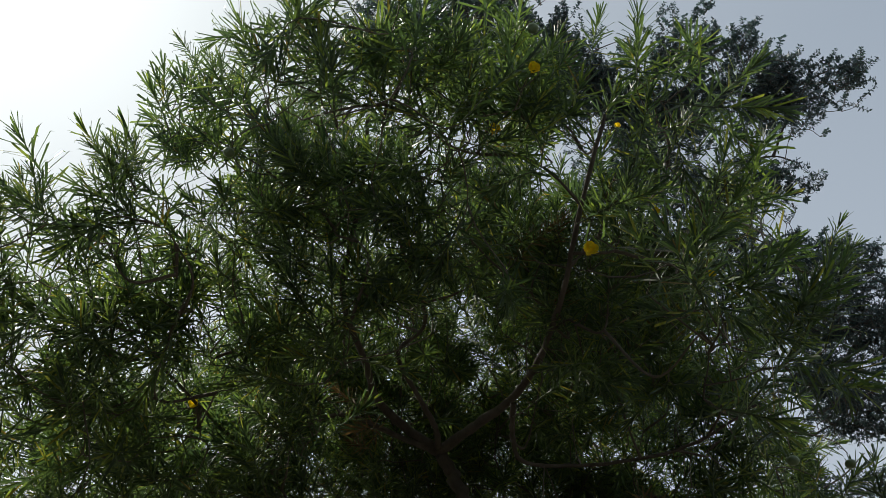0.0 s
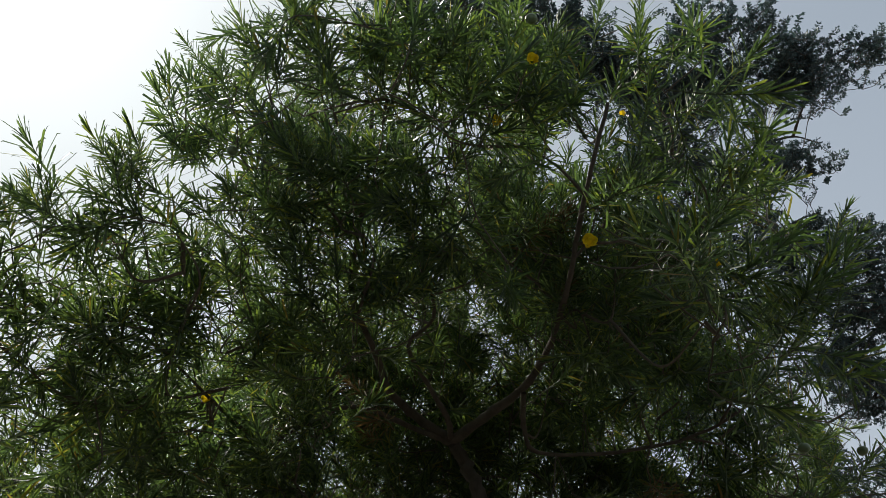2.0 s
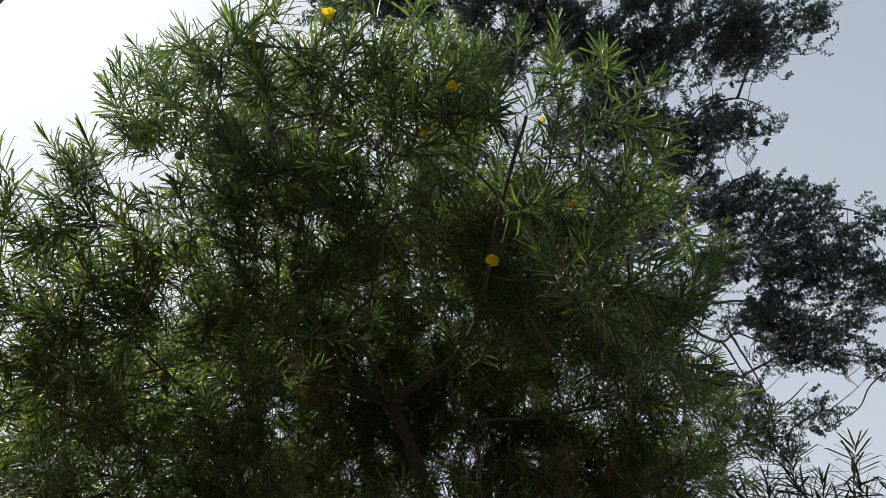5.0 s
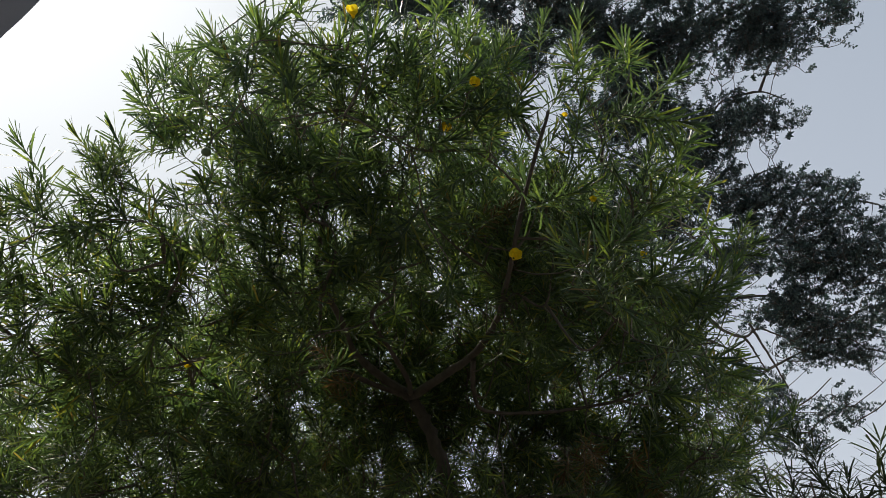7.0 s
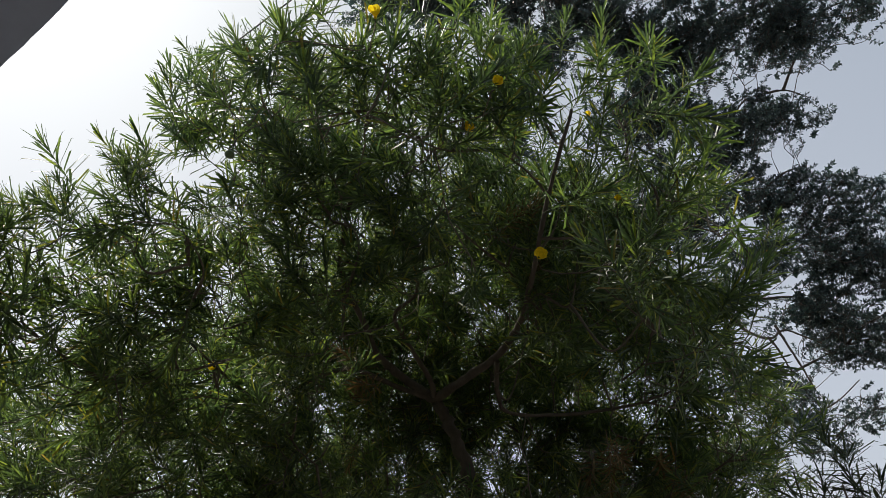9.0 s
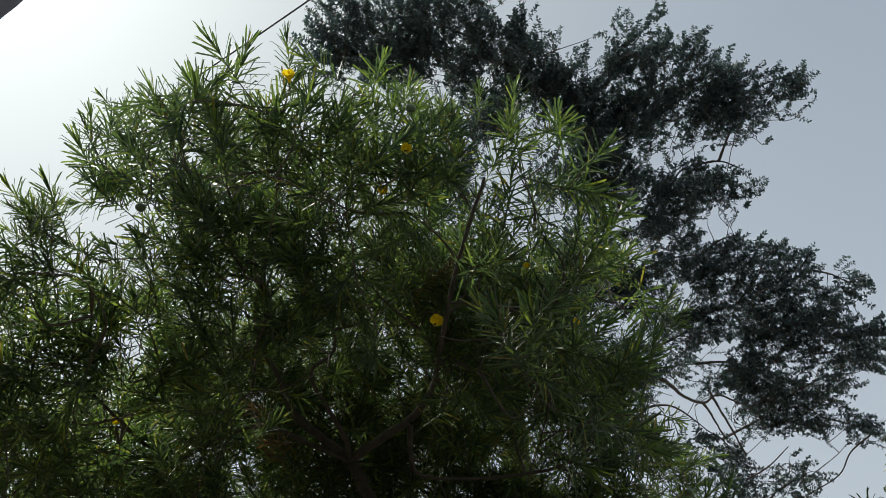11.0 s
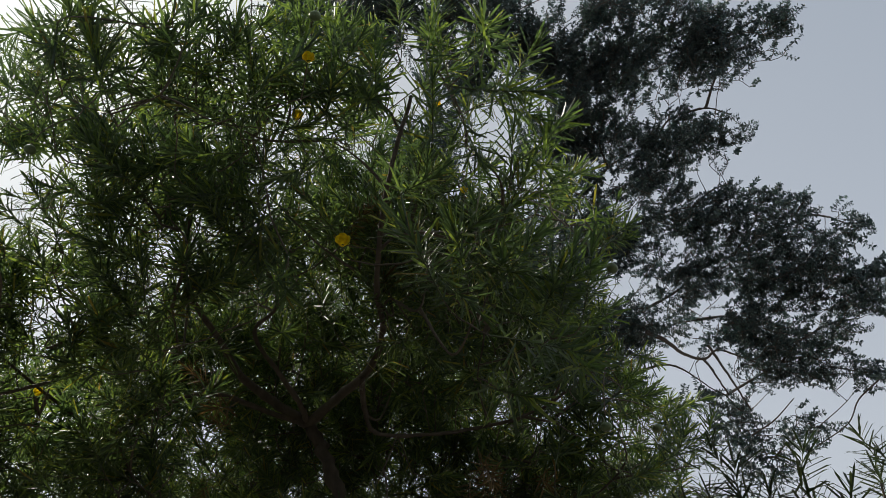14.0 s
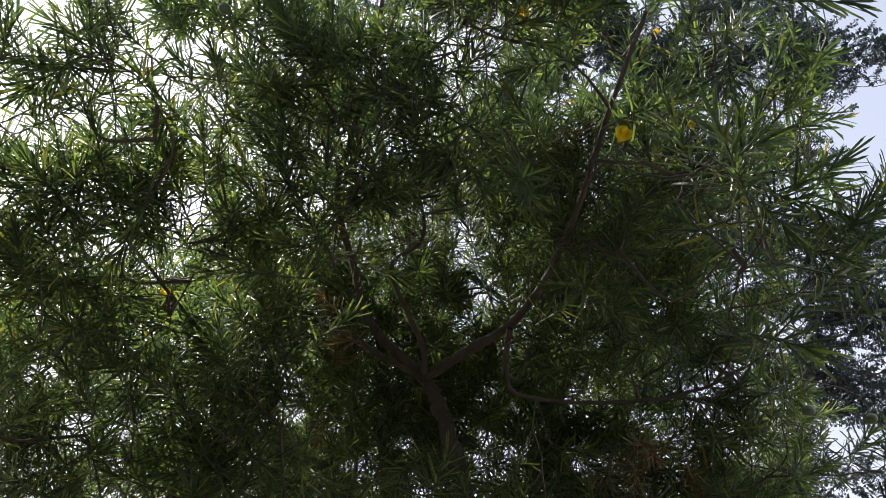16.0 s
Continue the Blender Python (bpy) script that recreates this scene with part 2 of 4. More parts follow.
def leaf_turn(angle, lean, roll):
    """Turns a blade (+Y) to stand off the stem at the angle lean, on the side angle."""
    m = Matrix.Rotation(angle, 3, "Z") @ Matrix.Rotation(math.pi / 2 - lean, 3, "X") @ Matrix.Rotation(roll, 3, "Y")
    return np.array(m)


def oleander_sprig(rng, stem=0.22, count=30, low=72, high=16):
    bend = rng.uniform(-0.12, 0.12, 2)
    z = np.linspace(0, stem, 4)
    line = np.stack((bend[0] * z * z / stem, bend[1] * z * z / stem, z), -1)
    leaves = []
    for i in range(count):
        f = (i + rng.uniform(0, 0.6)) / count
        h = 0.10 + 0.90 * f ** 0.8
        place = np.array([np.interp(h, z / stem, line[:, k]) for k in range(3)])
        lean = radians(low + (high - low) * f + rng.uniform(-12, 12))
        leaves.append((int(rng.integers(0, 4)) + (4 if f > 0.8 else 0), leaf_turn(i * 2.39996 + rng.uniform(-0.3, 0.3), lean, rng.uniform(-0.5, 0.5)), place))
    return Sprig(tube(line, np.linspace(0.0034, 0.0017, 4), 3), leaves)


def broad_sprig(rng, stem, count, spread):
    """A twig with alternate broad leaves that hang a little."""
    z = np.linspace(0, stem, 5)
    line = np.stack((rng.uniform(-0.2, 0.2) * z * z / stem, rng.uniform(-0.2, 0.2) * z * z / stem, z), -1)
    leaves = []
    for i in range(count):
        f = (i + 0.6) / count
        place = np.array([np.interp(f, z / stem, line[:, k]) for k in range(3)])
        angle = i * math.pi + rng.uniform(-1.3, 1.3)
        leaves.append((int(rng.integers(0, 4)), leaf_turn(angle, radians(spread - 20 * f + rng.uniform(-30, 30)), rng.uniform(-0.9, 0.9)), place))
    return Sprig(tube(line[::2], np.linspace(0.004, 0.002, 3), 3), leaves)


gen = np.random.default_rng(7)
OLEANDER_BLADES = [leaf_blade(L, W, d, 0.35, t, (0.95, 0.92), (0.16, 0.86)) for L, W, d, t in (
    (0.126, 0.0094, 0.20, 0.3), (0.118, 0.0088, 0.30, -0.4), (0.134, 0.0098, 0.42, 0.2), (0.112, 0.0088, 0.10, 0.5),
    (0.102, 0.0082, 0.02, 0.2), (0.092, 0.0076, 0.12, -0.3), (0.108, 0.0080, -0.10, 0.1), (0.082, 0.0072, 0.0, 0.4))]
LONG_BLADES = [leaf_blade(L, W, d, 0.35, t, (0.9, 0.8), (0.2, 0.82)) for L, W, d, t in (
    (0.168, 0.0122, 0.30, 0.3), (0.152, 0.0116, 0.40, -0.4), (0.182, 0.0126, 0.50, 0.2), (0.146, 0.0114, 0.15, 0.5),
    (0.130, 0.0112, 0.10, 0.2), (0.120, 0.0108, 0.22, -0.3), (0.134, 0.0112, 0.00, 0.1), (0.112, 0.0100, 0.1, 0.4))]
FICUS_BLADES = [flat_leaf(L, W, d, t) for L, W, d, t in (
    (0.052, 0.029, 0.15, 0.2), (0.047, 0.026, 0.25, -0.3), (0.056, 0.030, 0.30, 0.1), (0.042, 0.025, 0.05, 0.4))]
CREEPER_BLADES = [leaf_blade(L, W, d, 0.2, t, (1.0, 0.7), (0.32, 0.68)) for L, W, d, t in (
    (0.085, 0.042, 0.3, 0.2), (0.075, 0.038, 0.45, -0.3), (0.095, 0.046, 0.35, 0.1), (0.06, 0.034, 0.2, 0.4))]
OLEANDER_SPRIGS = [oleander_sprig(gen, s, n) for s, n in ((0.27, 38), (0.31, 43), (0.22, 33), (0.28, 37), (0.35, 47), (0.24, 39), (0.20, 30), (0.32, 43))]
LONG_SPRIGS = [oleander_sprig(gen, s, n, 88, 34) for s, n in ((0.38, 46), (0.42, 52), (0.34, 42))]
FICUS_SPRIGS = [broad_sprig(gen, s, n, 82) for s, n in ((0.24, 31), (0.29, 38), (0.20, 27), (0.26, 34), (0.22, 29))]
CREEPER_SPRIGS = [broad_sprig(gen, s, n, 80) for s, n in ((0.30, 12), (0.36, 14), (0.24, 10))]


# ---- growing a crown ----
def crown_points(rng, lobes, density, flat=1.0, shell=0.6, wide=1.0):
    """Sprig places in the lobes, more of them near the lobes' skin; and the middle of the lobe of each."""
    places, owner = [], []
    for x, y, z, r in lobes:
        n = max(4, int(density * r ** 2.3))
        d = rng.normal(size=(n, 3))
        d /= np.linalg.norm(d, axis=1)[:, None]
        rad = r * (rng.uniform(0.0, 1.0, n) ** shell) * rng.uniform(0.85, 1.18, n)
        p = d * rad[:, None] * np.array([wide, wide, flat]) + np.array([x, y, z])
        places.append(p), owner.append(np.tile((x, y, z), (n, 1)))
    return np.concatenate(places), np.concatenate(owner)


def spray_points(rng, lobes, density, per, middle, leaders):
    """Sprig places strung along arching sprays that leave the tree's middle; and the way of each."""
    heads = []
    for x, y, z, r in lobes:
        for _ in range(max(2, int(density * r ** 2.0 / per))):
            d = rng.normal(size=3)
            d /= np.linalg.norm(d)
            p = np.array([x, y, z]) + d * r * rng.uniform(0.0, 1.0) ** 0.5 * np.array([1.1, 1.1, 0.62])
            heads.append((p, min(0.42, 0.14 + 0.7 * r) * rng.uniform(0.8, 1.2)))
    heads += [(np.array(p), 0.40) for p in leaders for _ in (0, 1)]
    places, ways = [], []
    for p, span in heads:
        out = p - np.array(middle)
        out[2] *= 0.4
        out = out / np.linalg.norm(out) + rng.normal(size=3) * 0.28 + np.array([0, 0, 0.10])
        out /= np.linalg.norm(out)
        for k in range(per):
            s = (k + rng.uniform(0, 0.8)) / per
            fall = np.array([0, 0, -0.30 * span * s * s])
            places.append(p + out * (s - 1.0) * span + fall + rng.normal(size=3) * (0.085 - 0.045 * s))
            way = out + np.array([0, 0, -0.45 * s]) + rng.normal(size=3) * (0.42 - 0.15 * s)
            ways.append(way / np.linalg.norm(way))
    return np.array(places), np.array(ways)


def grow_twigs(rng, pile, nodes, ends, aims, thick, sag=0.15, longest=0.55):
    """Joins each sprig's foot to the nearest wood already there, by a bent twig; later twigs start from earlier ones."""
    nodes = np.asarray(nodes, float)
    store = np.empty((len(nodes) + 4 * len(ends), 3))
    store[:len(nodes)] = nodes
    count = len(nodes)
    order = np.argsort([np.min(np.sum((nodes - e) ** 2, 1)) for e in ends])
    for i in order:
        end, aim = ends[i], aims[i]
        away = end - store[:count]
        far = np.sqrt(np.sum(away ** 2, 1)) + 1e-6
        fits = away @ aim / far
        pick = int(np.argmin(far * (2.1 - 1.1 * fits)))
        start, gap = store[pick], float(far[pick])
        if gap < 1e-4:
            continue
        if fits[pick] < 0.15:                  # no twig doubles back on itself
            aim = aim + away[pick] / gap
            aim /= np.linalg.norm(aim)
            aims[i] = aim
        bend = min(0.35 * gap, 0.12)
        a = start + (end - start) * 0.35 + rng.normal(size=3) * 0.07 * gap
        b = end - aim * bend - np.array([0, 0, sag * 0.2 * gap])
        s = np.linspace(0, 1, 5 if gap < longest else 8)[:, None]
        line = start * (1 - s) ** 3 + a * 3 * s * (1 - s) ** 2 + b * 3 * s * s * (1 - s) + end * s ** 3
        r0 = thick * (0.8 + 1.6 * min(gap, 1.2))
        v, q, m = tube(line, np.linspace(r0, thick * 0.75, len(line)), 3)
        pile.add(v, q, m)
        store[count:count + 3] = line[[len(line) // 3, len(line) // 2, 2 * len(line) // 3]]
        count += 3


def sprig_frames(rng, places, middle, rise, scatter, hearts=None):
    """For each sprig the way that it points: outward from the crown's middle, upward, and a little at random."""
    out = places - np.asarray(middle)
    out /= np.linalg.norm(out, axis=1)[:, None] + 1e-9
    if hearts is not None:
        own = places - hearts
        out = 0.55 * out + 0.75 * own / (np.linalg.norm(own, axis=1)[:, None] + 1e-9)
    aim = out + np.array([0, 0, rise]) + rng.normal(size=places.shape) * scatter
    return aim / np.linalg.norm(aim, axis=1)[:, None]


def limb(name, points, r0, r1, mat, parent, rng, sides=9, label=""):
    line = smooth_line(points, 7)
    jitter = rng.normal(size=line.shape) * r1 * 0.2
    jitter[0] = 0
    line = line + jitter
    v, q, s = tube(line, (r1 + (r0 - r1) * np.linspace(1, 0, len(line)) ** 1.6) * (1 + 0.06 * rng.normal(size=len(line))), sides, 0.07, rng)
    part(name, arrays_mesh(name, v, q, [mat]), None, parent, label)
    return line


def foliage(name, parent, rng, sprigs, blades, places, aims, mats, sizes, label=""):
    """All the sprigs joined into one mesh."""
    made = [s.pile(blades) for s in sprigs]
    pile = Pile()
    for p, a, k in zip(places, aims, sizes):
        v, q, s = made[int(rng.integers(0, len(made)))]
        pile.add((v * k) @ turn_to(a, rng.uniform(0, 6.28)).T + p, q, s)
    ob = part(name, pile.mesh(name, mats), None, parent, label)
    tagged(ob, kind="stuff")
    return ob


def thing(name, at, label, category, group="", kind=""):
    ob = new(name)
    ob.location = at
    ob.empty_display_size = 0.2
    return tagged(ob, label, category, group, kind)


def local(points, origin):
    return np.asarray(points, float) - np.asarray(origin, float)


# ---- ground ----
bm = bmesh.new()
bmesh.ops.create_grid(bm, x_segments=60, y_segments=60, size=1.0)
for v in bm.verts:
    r = max(abs(v.co.x), abs(v.co.y))
    v.co.x, v.co.y = v.co.x * (10 + 1500 * r ** 4), v.co.y * (10 + 1500 * r ** 4)
    v.co.z = 0.03 * noise.noise(v.co * 0.6) if r < 0.5 else 0.0
me = bpy.data.meshes.new("ground")
bm.to_mesh(me), bm.free()
me.materials.append(SOIL)
tagged(new("ground", me), "bare dusty brown soil under the trees", "ground", kind="structure")

# ---- the house: a porch slab whose edge passes over the eye, and an unseen wall behind ----
ALONG = Vector((math.cos(radians(143.06)), math.sin(radians(143.06)), 0))
BACK = Vector((-ALONG.y, ALONG.x, 0))
EDGE = BACK * -0.15


def slab(name, near, far, low, high, half, bevel, mat, label, category, cuts):
    """A block along the house from near to far behind the slab's edge."""
    b = bmesh.new()
    corners = [EDGE + ALONG * s * half + BACK * d + Vector((0, 0, z)) for z in (low, high) for s, d in ((-1, near), (1, near), (1, far), (-1, far))]
    vs = [b.verts.new(c) for c in corners]
    for f in ((3, 2, 1, 0), (4, 5, 6, 7), (0, 1, 5, 4), (1, 2, 6, 5), (2, 3, 7, 6), (3, 0, 4, 7)):
        b.faces.new([vs[i] for i in f])
    bmesh.ops.recalc_face_normals(b, faces=b.faces)
    long_edges = [e for e in b.edges if e.calc_length() > half]
    bmesh.ops.subdivide_edges(b, edges=long_edges, cuts=cuts)
    for v in b.verts if cuts > 100 else ():
        v.co += BACK * (0.006 * noise.noise(v.co * 4) + 0.004 * noise.noise(v.co * 17)) + Vector((0, 0, 0.004 * noise.noise(v.co * 7)))
    bmesh.ops.bevel(b, geom=[e for e in b.edges if len(e.link_faces) == 2 and e.calc_face_angle(0) > 1.0], offset=bevel, segments=2, affect="EDGES")
    m = bpy.data.meshes.new(name)
    b.to_mesh(m), b.free()
    m.materials.append(mat)
    ob = new(name, m)
    return tagged(ob, label, category, kind="structure")


slab("porch_roof", 0.0, 1.997, 3.22, 3.34, 7.0, 0.008, PLASTER, "pale blue-grey cement porch slab with a straight rough edge", "roof", 300)
# added out of view: its height and dark tone dim the lower leaves
slab("unseen_house_wall", 2.0, 2.23, -0.1, 6.2, 7.0, 0.01, WALL_PLASTER, "unseen house wall behind the porch slab, tall and dark to cut light on the leaves", "wall", 12)

# ---- the yellow oleander ----
UPPER = [
    (-1.16, 2.28, 4.33, 0.36),
    (-0.63, 1.72, 3.96, 0.26),
    (-0.30, 1.59, 3.92, 0.33),
    (-0.15, 1.60, 4.09, 0.18),
    (0.11, 1.78, 4.11, 0.24),
    (0.35, 2.01, 4.33, 0.26),
    (-0.77, 2.28, 4.07, 0.28),
    (0.70, 2.17, 3.79, 0.18),
    (-0.56, 2.31, 3.84, 0.22),
    (-0.05, 1.72, 3.93, 0.32),
    (0.23, 1.85, 3.92, 0.33),
    (0.58, 1.99, 4.20, 0.36),
    (0.90, 1.73, 4.05, 0.27),
    (0.86, 2.08, 3.92, 0.34),
    (1.12, 2.27, 3.79, 0.30),
    (0.44, 2.40, 3.85, 0.22),
    (-0.04, 2.27, 3.85, 0.40),
    (-0.54, 2.33, 3.95, 0.30),
    (-0.92, 2.61, 4.09, 0.22),
    (0.22, 2.93, 4.19, 0.50),
    (0.85, 2.91, 4.19, 0.33),
    (-0.43, 2.72, 4.49, 0.45),
]
LOWER = [
    (0.93, 1.89, 3.06, 0.30),
    (1.43, 3.32, 3.54, 0.33),
    (1.47, 3.56, 3.22, 0.30),
    (-0.43, 2.46, 3.46, 0.41),
    (-0.99, 2.64, 3.43, 0.42),
    (-1.19, 2.04, 3.49, 0.28),
    (-1.26, 2.35, 3.26, 0.42),
    (-1.46, 1.95, 3.30, 0.24),
    (-1.26, 2.00, 3.65, 0.16),
    (-1.60, 2.63, 3.07, 0.48),
    (-1.32, 2.98, 3.18, 0.48),
    (-0.81, 3.18, 3.22, 0.48),
    (-1.71, 2.05, 3.01, 0.42),
    (-1.68, 1.89, 3.16, 0.30),
    (-1.15, 2.60, 3.62, 0.25),
    (-0.95, 2.34, 3.58, 0.20),
]
REAR = [
    (0.23, 2.87, 4.72, 0.30),
    (-0.78, 2.85, 5.06, 0.35),
    (-0.61, 3.42, 4.54, 0.29),
    (-1.03, 3.15, 4.71, 0.28),
    (-0.43, 4.67, 3.71, 0.40),
    (-0.58, 4.79, 3.33, 0.40),
    (-0.32, 4.23, 3.87, 0.65),
    (0.44, 4.39, 3.88, 0.60),
    (1.06, 4.44, 3.67, 0.55),
    (-0.96, 3.93, 3.95, 0.60),
    (-0.19, 3.83, 4.42, 0.65),
    (0.68, 3.71, 4.28, 0.60),
    (-1.35, 3.74, 3.57, 0.42),
    (-1.98, 3.60, 3.20, 0.50),
    (-2.23, 3.55, 2.92, 0.48),
    (-1.63, 3.74, 3.54, 0.40),
    (-0.72, 4.21, 4.10, 0.50),
    (-0.18, 4.36, 4.18, 0.50),
    (0.38, 4.36, 4.00, 0.28),
    (0.21, 4.77, 3.49, 0.60),
    (-0.53, 4.50, 3.42, 0.50),
    (1.08, 4.44, 3.40, 0.40),
    (0.05, 4.89, 3.79, 0.55),
    (0.70, 4.42, 3.29, 0.33),
    (1.29, 3.79, 4.01, 0.30),
    (0.07, 4.71, 3.88, 0.42),
    (0.40, 4.79, 3.84, 0.42),
    (0.02, 4.71, 3.75, 0.40),
    (0.50, 4.60, 4.05, 0.40),
    (0.25, 5.35, 4.35, 0.55),
    (-0.50, 5.25, 4.35, 0.60),
    (0.85, 5.15, 4.20, 0.45),
    (0.70, 4.20, 4.50, 0.46),
    (0.18, 4.28, 4.36, 0.38),
    (-0.85, 4.30, 4.42, 0.42),
    (-1.20, 4.45, 3.95, 0.45),
    (1.05, 4.00, 4.22, 0.42),
    (-0.27, 3.20, 4.12, 0.28),
    (-1.08, 3.35, 4.02, 0.28),
    (-1.66, 2.90, 3.80, 0.20),
]
SKIRT = [
    (-1.98, 2.95, 2.62, 0.40),
    (-1.59, 3.27, 2.69, 0.42),
    (-0.96, 3.49, 2.75, 0.50),
    (-0.37, 4.51, 2.94, 0.65),
    (0.43, 4.35, 2.90, 0.65),
    (1.10, 4.15, 2.95, 0.50),
    (1.61, 3.94, 2.88, 0.26),
    (-0.68, 3.75, 2.44, 0.55),
    (0.52, 3.93, 2.45, 0.55),
    (-1.42, 3.43, 2.33, 0.50),
    (1.29, 3.91, 2.48, 0.36),
    (-0.21, 5.23, 3.39, 0.70),
    (-1.32, 4.78, 3.50, 0.70),
    (2.00, 4.30, 3.54, 0.32),
    (2.10, 4.35, 3.28, 0.34),
    (1.78, 4.40, 3.24, 0.40),
    (1.42, 4.50, 3.10, 0.44),
    (1.72, 4.60, 3.02, 0.40),
    (2.10, 4.45, 2.98, 0.32),
    (1.20, 4.70, 3.00, 0.42),
    (0.75, 4.75, 3.02, 0.42),
    (-1.60, 4.40, 2.95, 0.45),
    (-2.10, 4.55, 2.98, 0.40),
    (-1.00, 4.70, 3.00, 0.42),
    (-2.00, 4.90, 3.55, 0.45),
    (-1.38, 5.00, 3.48, 0.50),
    (-0.74, 5.00, 3.40, 0.50),
    (-2.58, 4.80, 3.32, 0.40),
    (-2.55, 3.50, 3.24, 0.26),
    (1.74, 3.60, 3.50, 0.26),
    (1.86, 3.45, 3.08, 0.20),
    (1.42, 2.95, 3.64, 0.22),
    (1.10, 3.45, 4.40, 0.24),
    (0.90, 3.60, 2.55, 0.36),
    (1.45, 3.60, 2.58, 0.34),
    (0.35, 3.62, 2.40, 0.36),
]
EAST = [
    (0.29, 3.37, 2.63, 0.22),
    (-0.76, 3.31, 2.79, 0.34),
    (1.04, 1.84, 2.98, 0.18),
    (0.97, 1.97, 2.90, 0.17),
    (0.91, 1.83, 3.74, 0.30),
    (1.14, 2.05, 3.58, 0.26),
]
MID = [
    (1.03, 3.14, 3.61, 0.36),
    (1.36, 3.95, 3.09, 0.35),
    (1.27, 3.92, 3.53, 0.35),
    (1.02, 3.09, 3.90, 0.36),
    (-0.88, 2.88, 3.92, 0.36),
    (1.83, 3.85, 3.41, 0.20),
    (1.78, 4.07, 3.17, 0.26),
    (1.82, 3.78, 3.02, 0.18),
    (0.50, 2.52, 3.85, 0.34),
    (0.56, 2.92, 4.20, 0.40),
    (0.70, 2.68, 3.50, 0.34),
    (0.64, 3.60, 3.60, 0.42),
    (0.92, 2.35, 3.66, 0.28),
    (1.00, 2.85, 3.86, 0.34),
    (0.80, 2.05, 3.72, 0.22),
    (0.45, 3.20, 4.35, 0.40),
]
FORK = Vector((-0.025, 3.83, 3.345))
BASE = Vector((0.42, 3.75, 0.0))
rng = np.random.default_rng(21)
oleander = thing("yellow_oleander_tree", BASE, "tall yellow oleander with narrow drooping leaves and yellow flowers", "tree")
trunk_line = limb("trunk", local([(BASE.x, BASE.y, -0.1), (0.41, 3.76, 0.9), (0.36, 3.80, 1.9), (0.26, 3.84, 2.55), (0.16, 3.84, 2.95), (0.07, 3.84, 3.19), FORK], BASE), 0.060, 0.034, BARK, oleander, rng, 12, "grey-brown rough bark")
wood = [trunk_line]
for points, r0, r1 in (
        ([(-0.20, 3.72, 3.43), (-0.345, 3.53, 3.50), (-0.375, 3.28, 3.53), (-0.460, 2.829, 3.646), (-0.377, 2.496, 3.944), (-0.336, 2.243, 4.222)], 0.032, 0.009), ([(-0.040, 3.599, 3.374), (-0.127, 3.440, 3.465), (-0.225, 3.246, 3.598), (-0.086, 3.079, 3.702), (-0.240, 2.586, 4.018), (0.048, 2.214, 4.151)], 0.018, 0.007), ([(0.177, 3.551, 3.367), (0.354, 3.354, 3.417), (0.452, 2.997, 3.434), (0.473, 2.452, 3.361), (0.549, 2.124, 3.622), (0.643, 1.979, 3.907)], 0.030, 0.008)):
    wood.append(limb("limb", local([FORK] + points, BASE), r0, r1, BARK, oleander, rng))
for points, r0, r1 in (([(0.333, 3.229, 3.309), (0.335, 3.380, 3.217), (0.404, 3.472, 3.118), (0.782, 3.485, 3.122), (1.163, 3.389, 3.165), (1.445, 3.148, 3.260)], 0.015, 0.007), ([(-0.213, 3.731, 3.373), (-0.518, 3.558, 3.421), (-0.742, 3.374, 3.226), (-0.906, 3.268, 3.106), (-1.203, 2.855, 3.265), (-1.428, 2.429, 3.378)], 0.018, 0.006)):
    foot = points[0] if points[0][0] > FORK.x + 0.1 else FORK
    line = points[1:] if foot == points[0] else points
    wood.append(limb("limb", local([foot] + line, BASE), r0, r1, BARK, oleander, rng))
nodes = np.concatenate([w[4:] for w in wood])
heart = Vector((0.1, 3.3, 2.9))
lobes = sorted(UPPER + LOWER + EAST + MID + REAR + SKIRT, key=lambda c: (Vector(c[:3]) - heart).length)
for x, y, z, r in lobes:                       # a branch into each lobe, from the wood or from an earlier branch
    goal = local((x, y, z), BASE)
    inward = local((0.1, 3.3, 2.9), BASE) - goal
    goal = goal + inward * (0.22 / max(0.5, float(np.linalg.norm(inward))))
    start = nodes[int(np.argmin(np.sum((nodes - goal) ** 2, 1) + 0.6 * np.maximum(0, nodes[:, 2] - goal[2] + 0.25)))]
    mid = (start + goal) / 2 + np.array([0, 0, -0.06]) + rng.normal(size=3) * 0.06
    line = limb("branch", [start, mid, goal + rng.normal(size=3) * 0.05], 0.008, 0.003, TWIG, oleander, rng, 7)
    wood.append(line)
    nodes = np.concatenate((nodes, line[5:]))
nodes = np.concatenate([w[3:] for w in wood[1:]])
INNER = MID + REAR + SKIRT
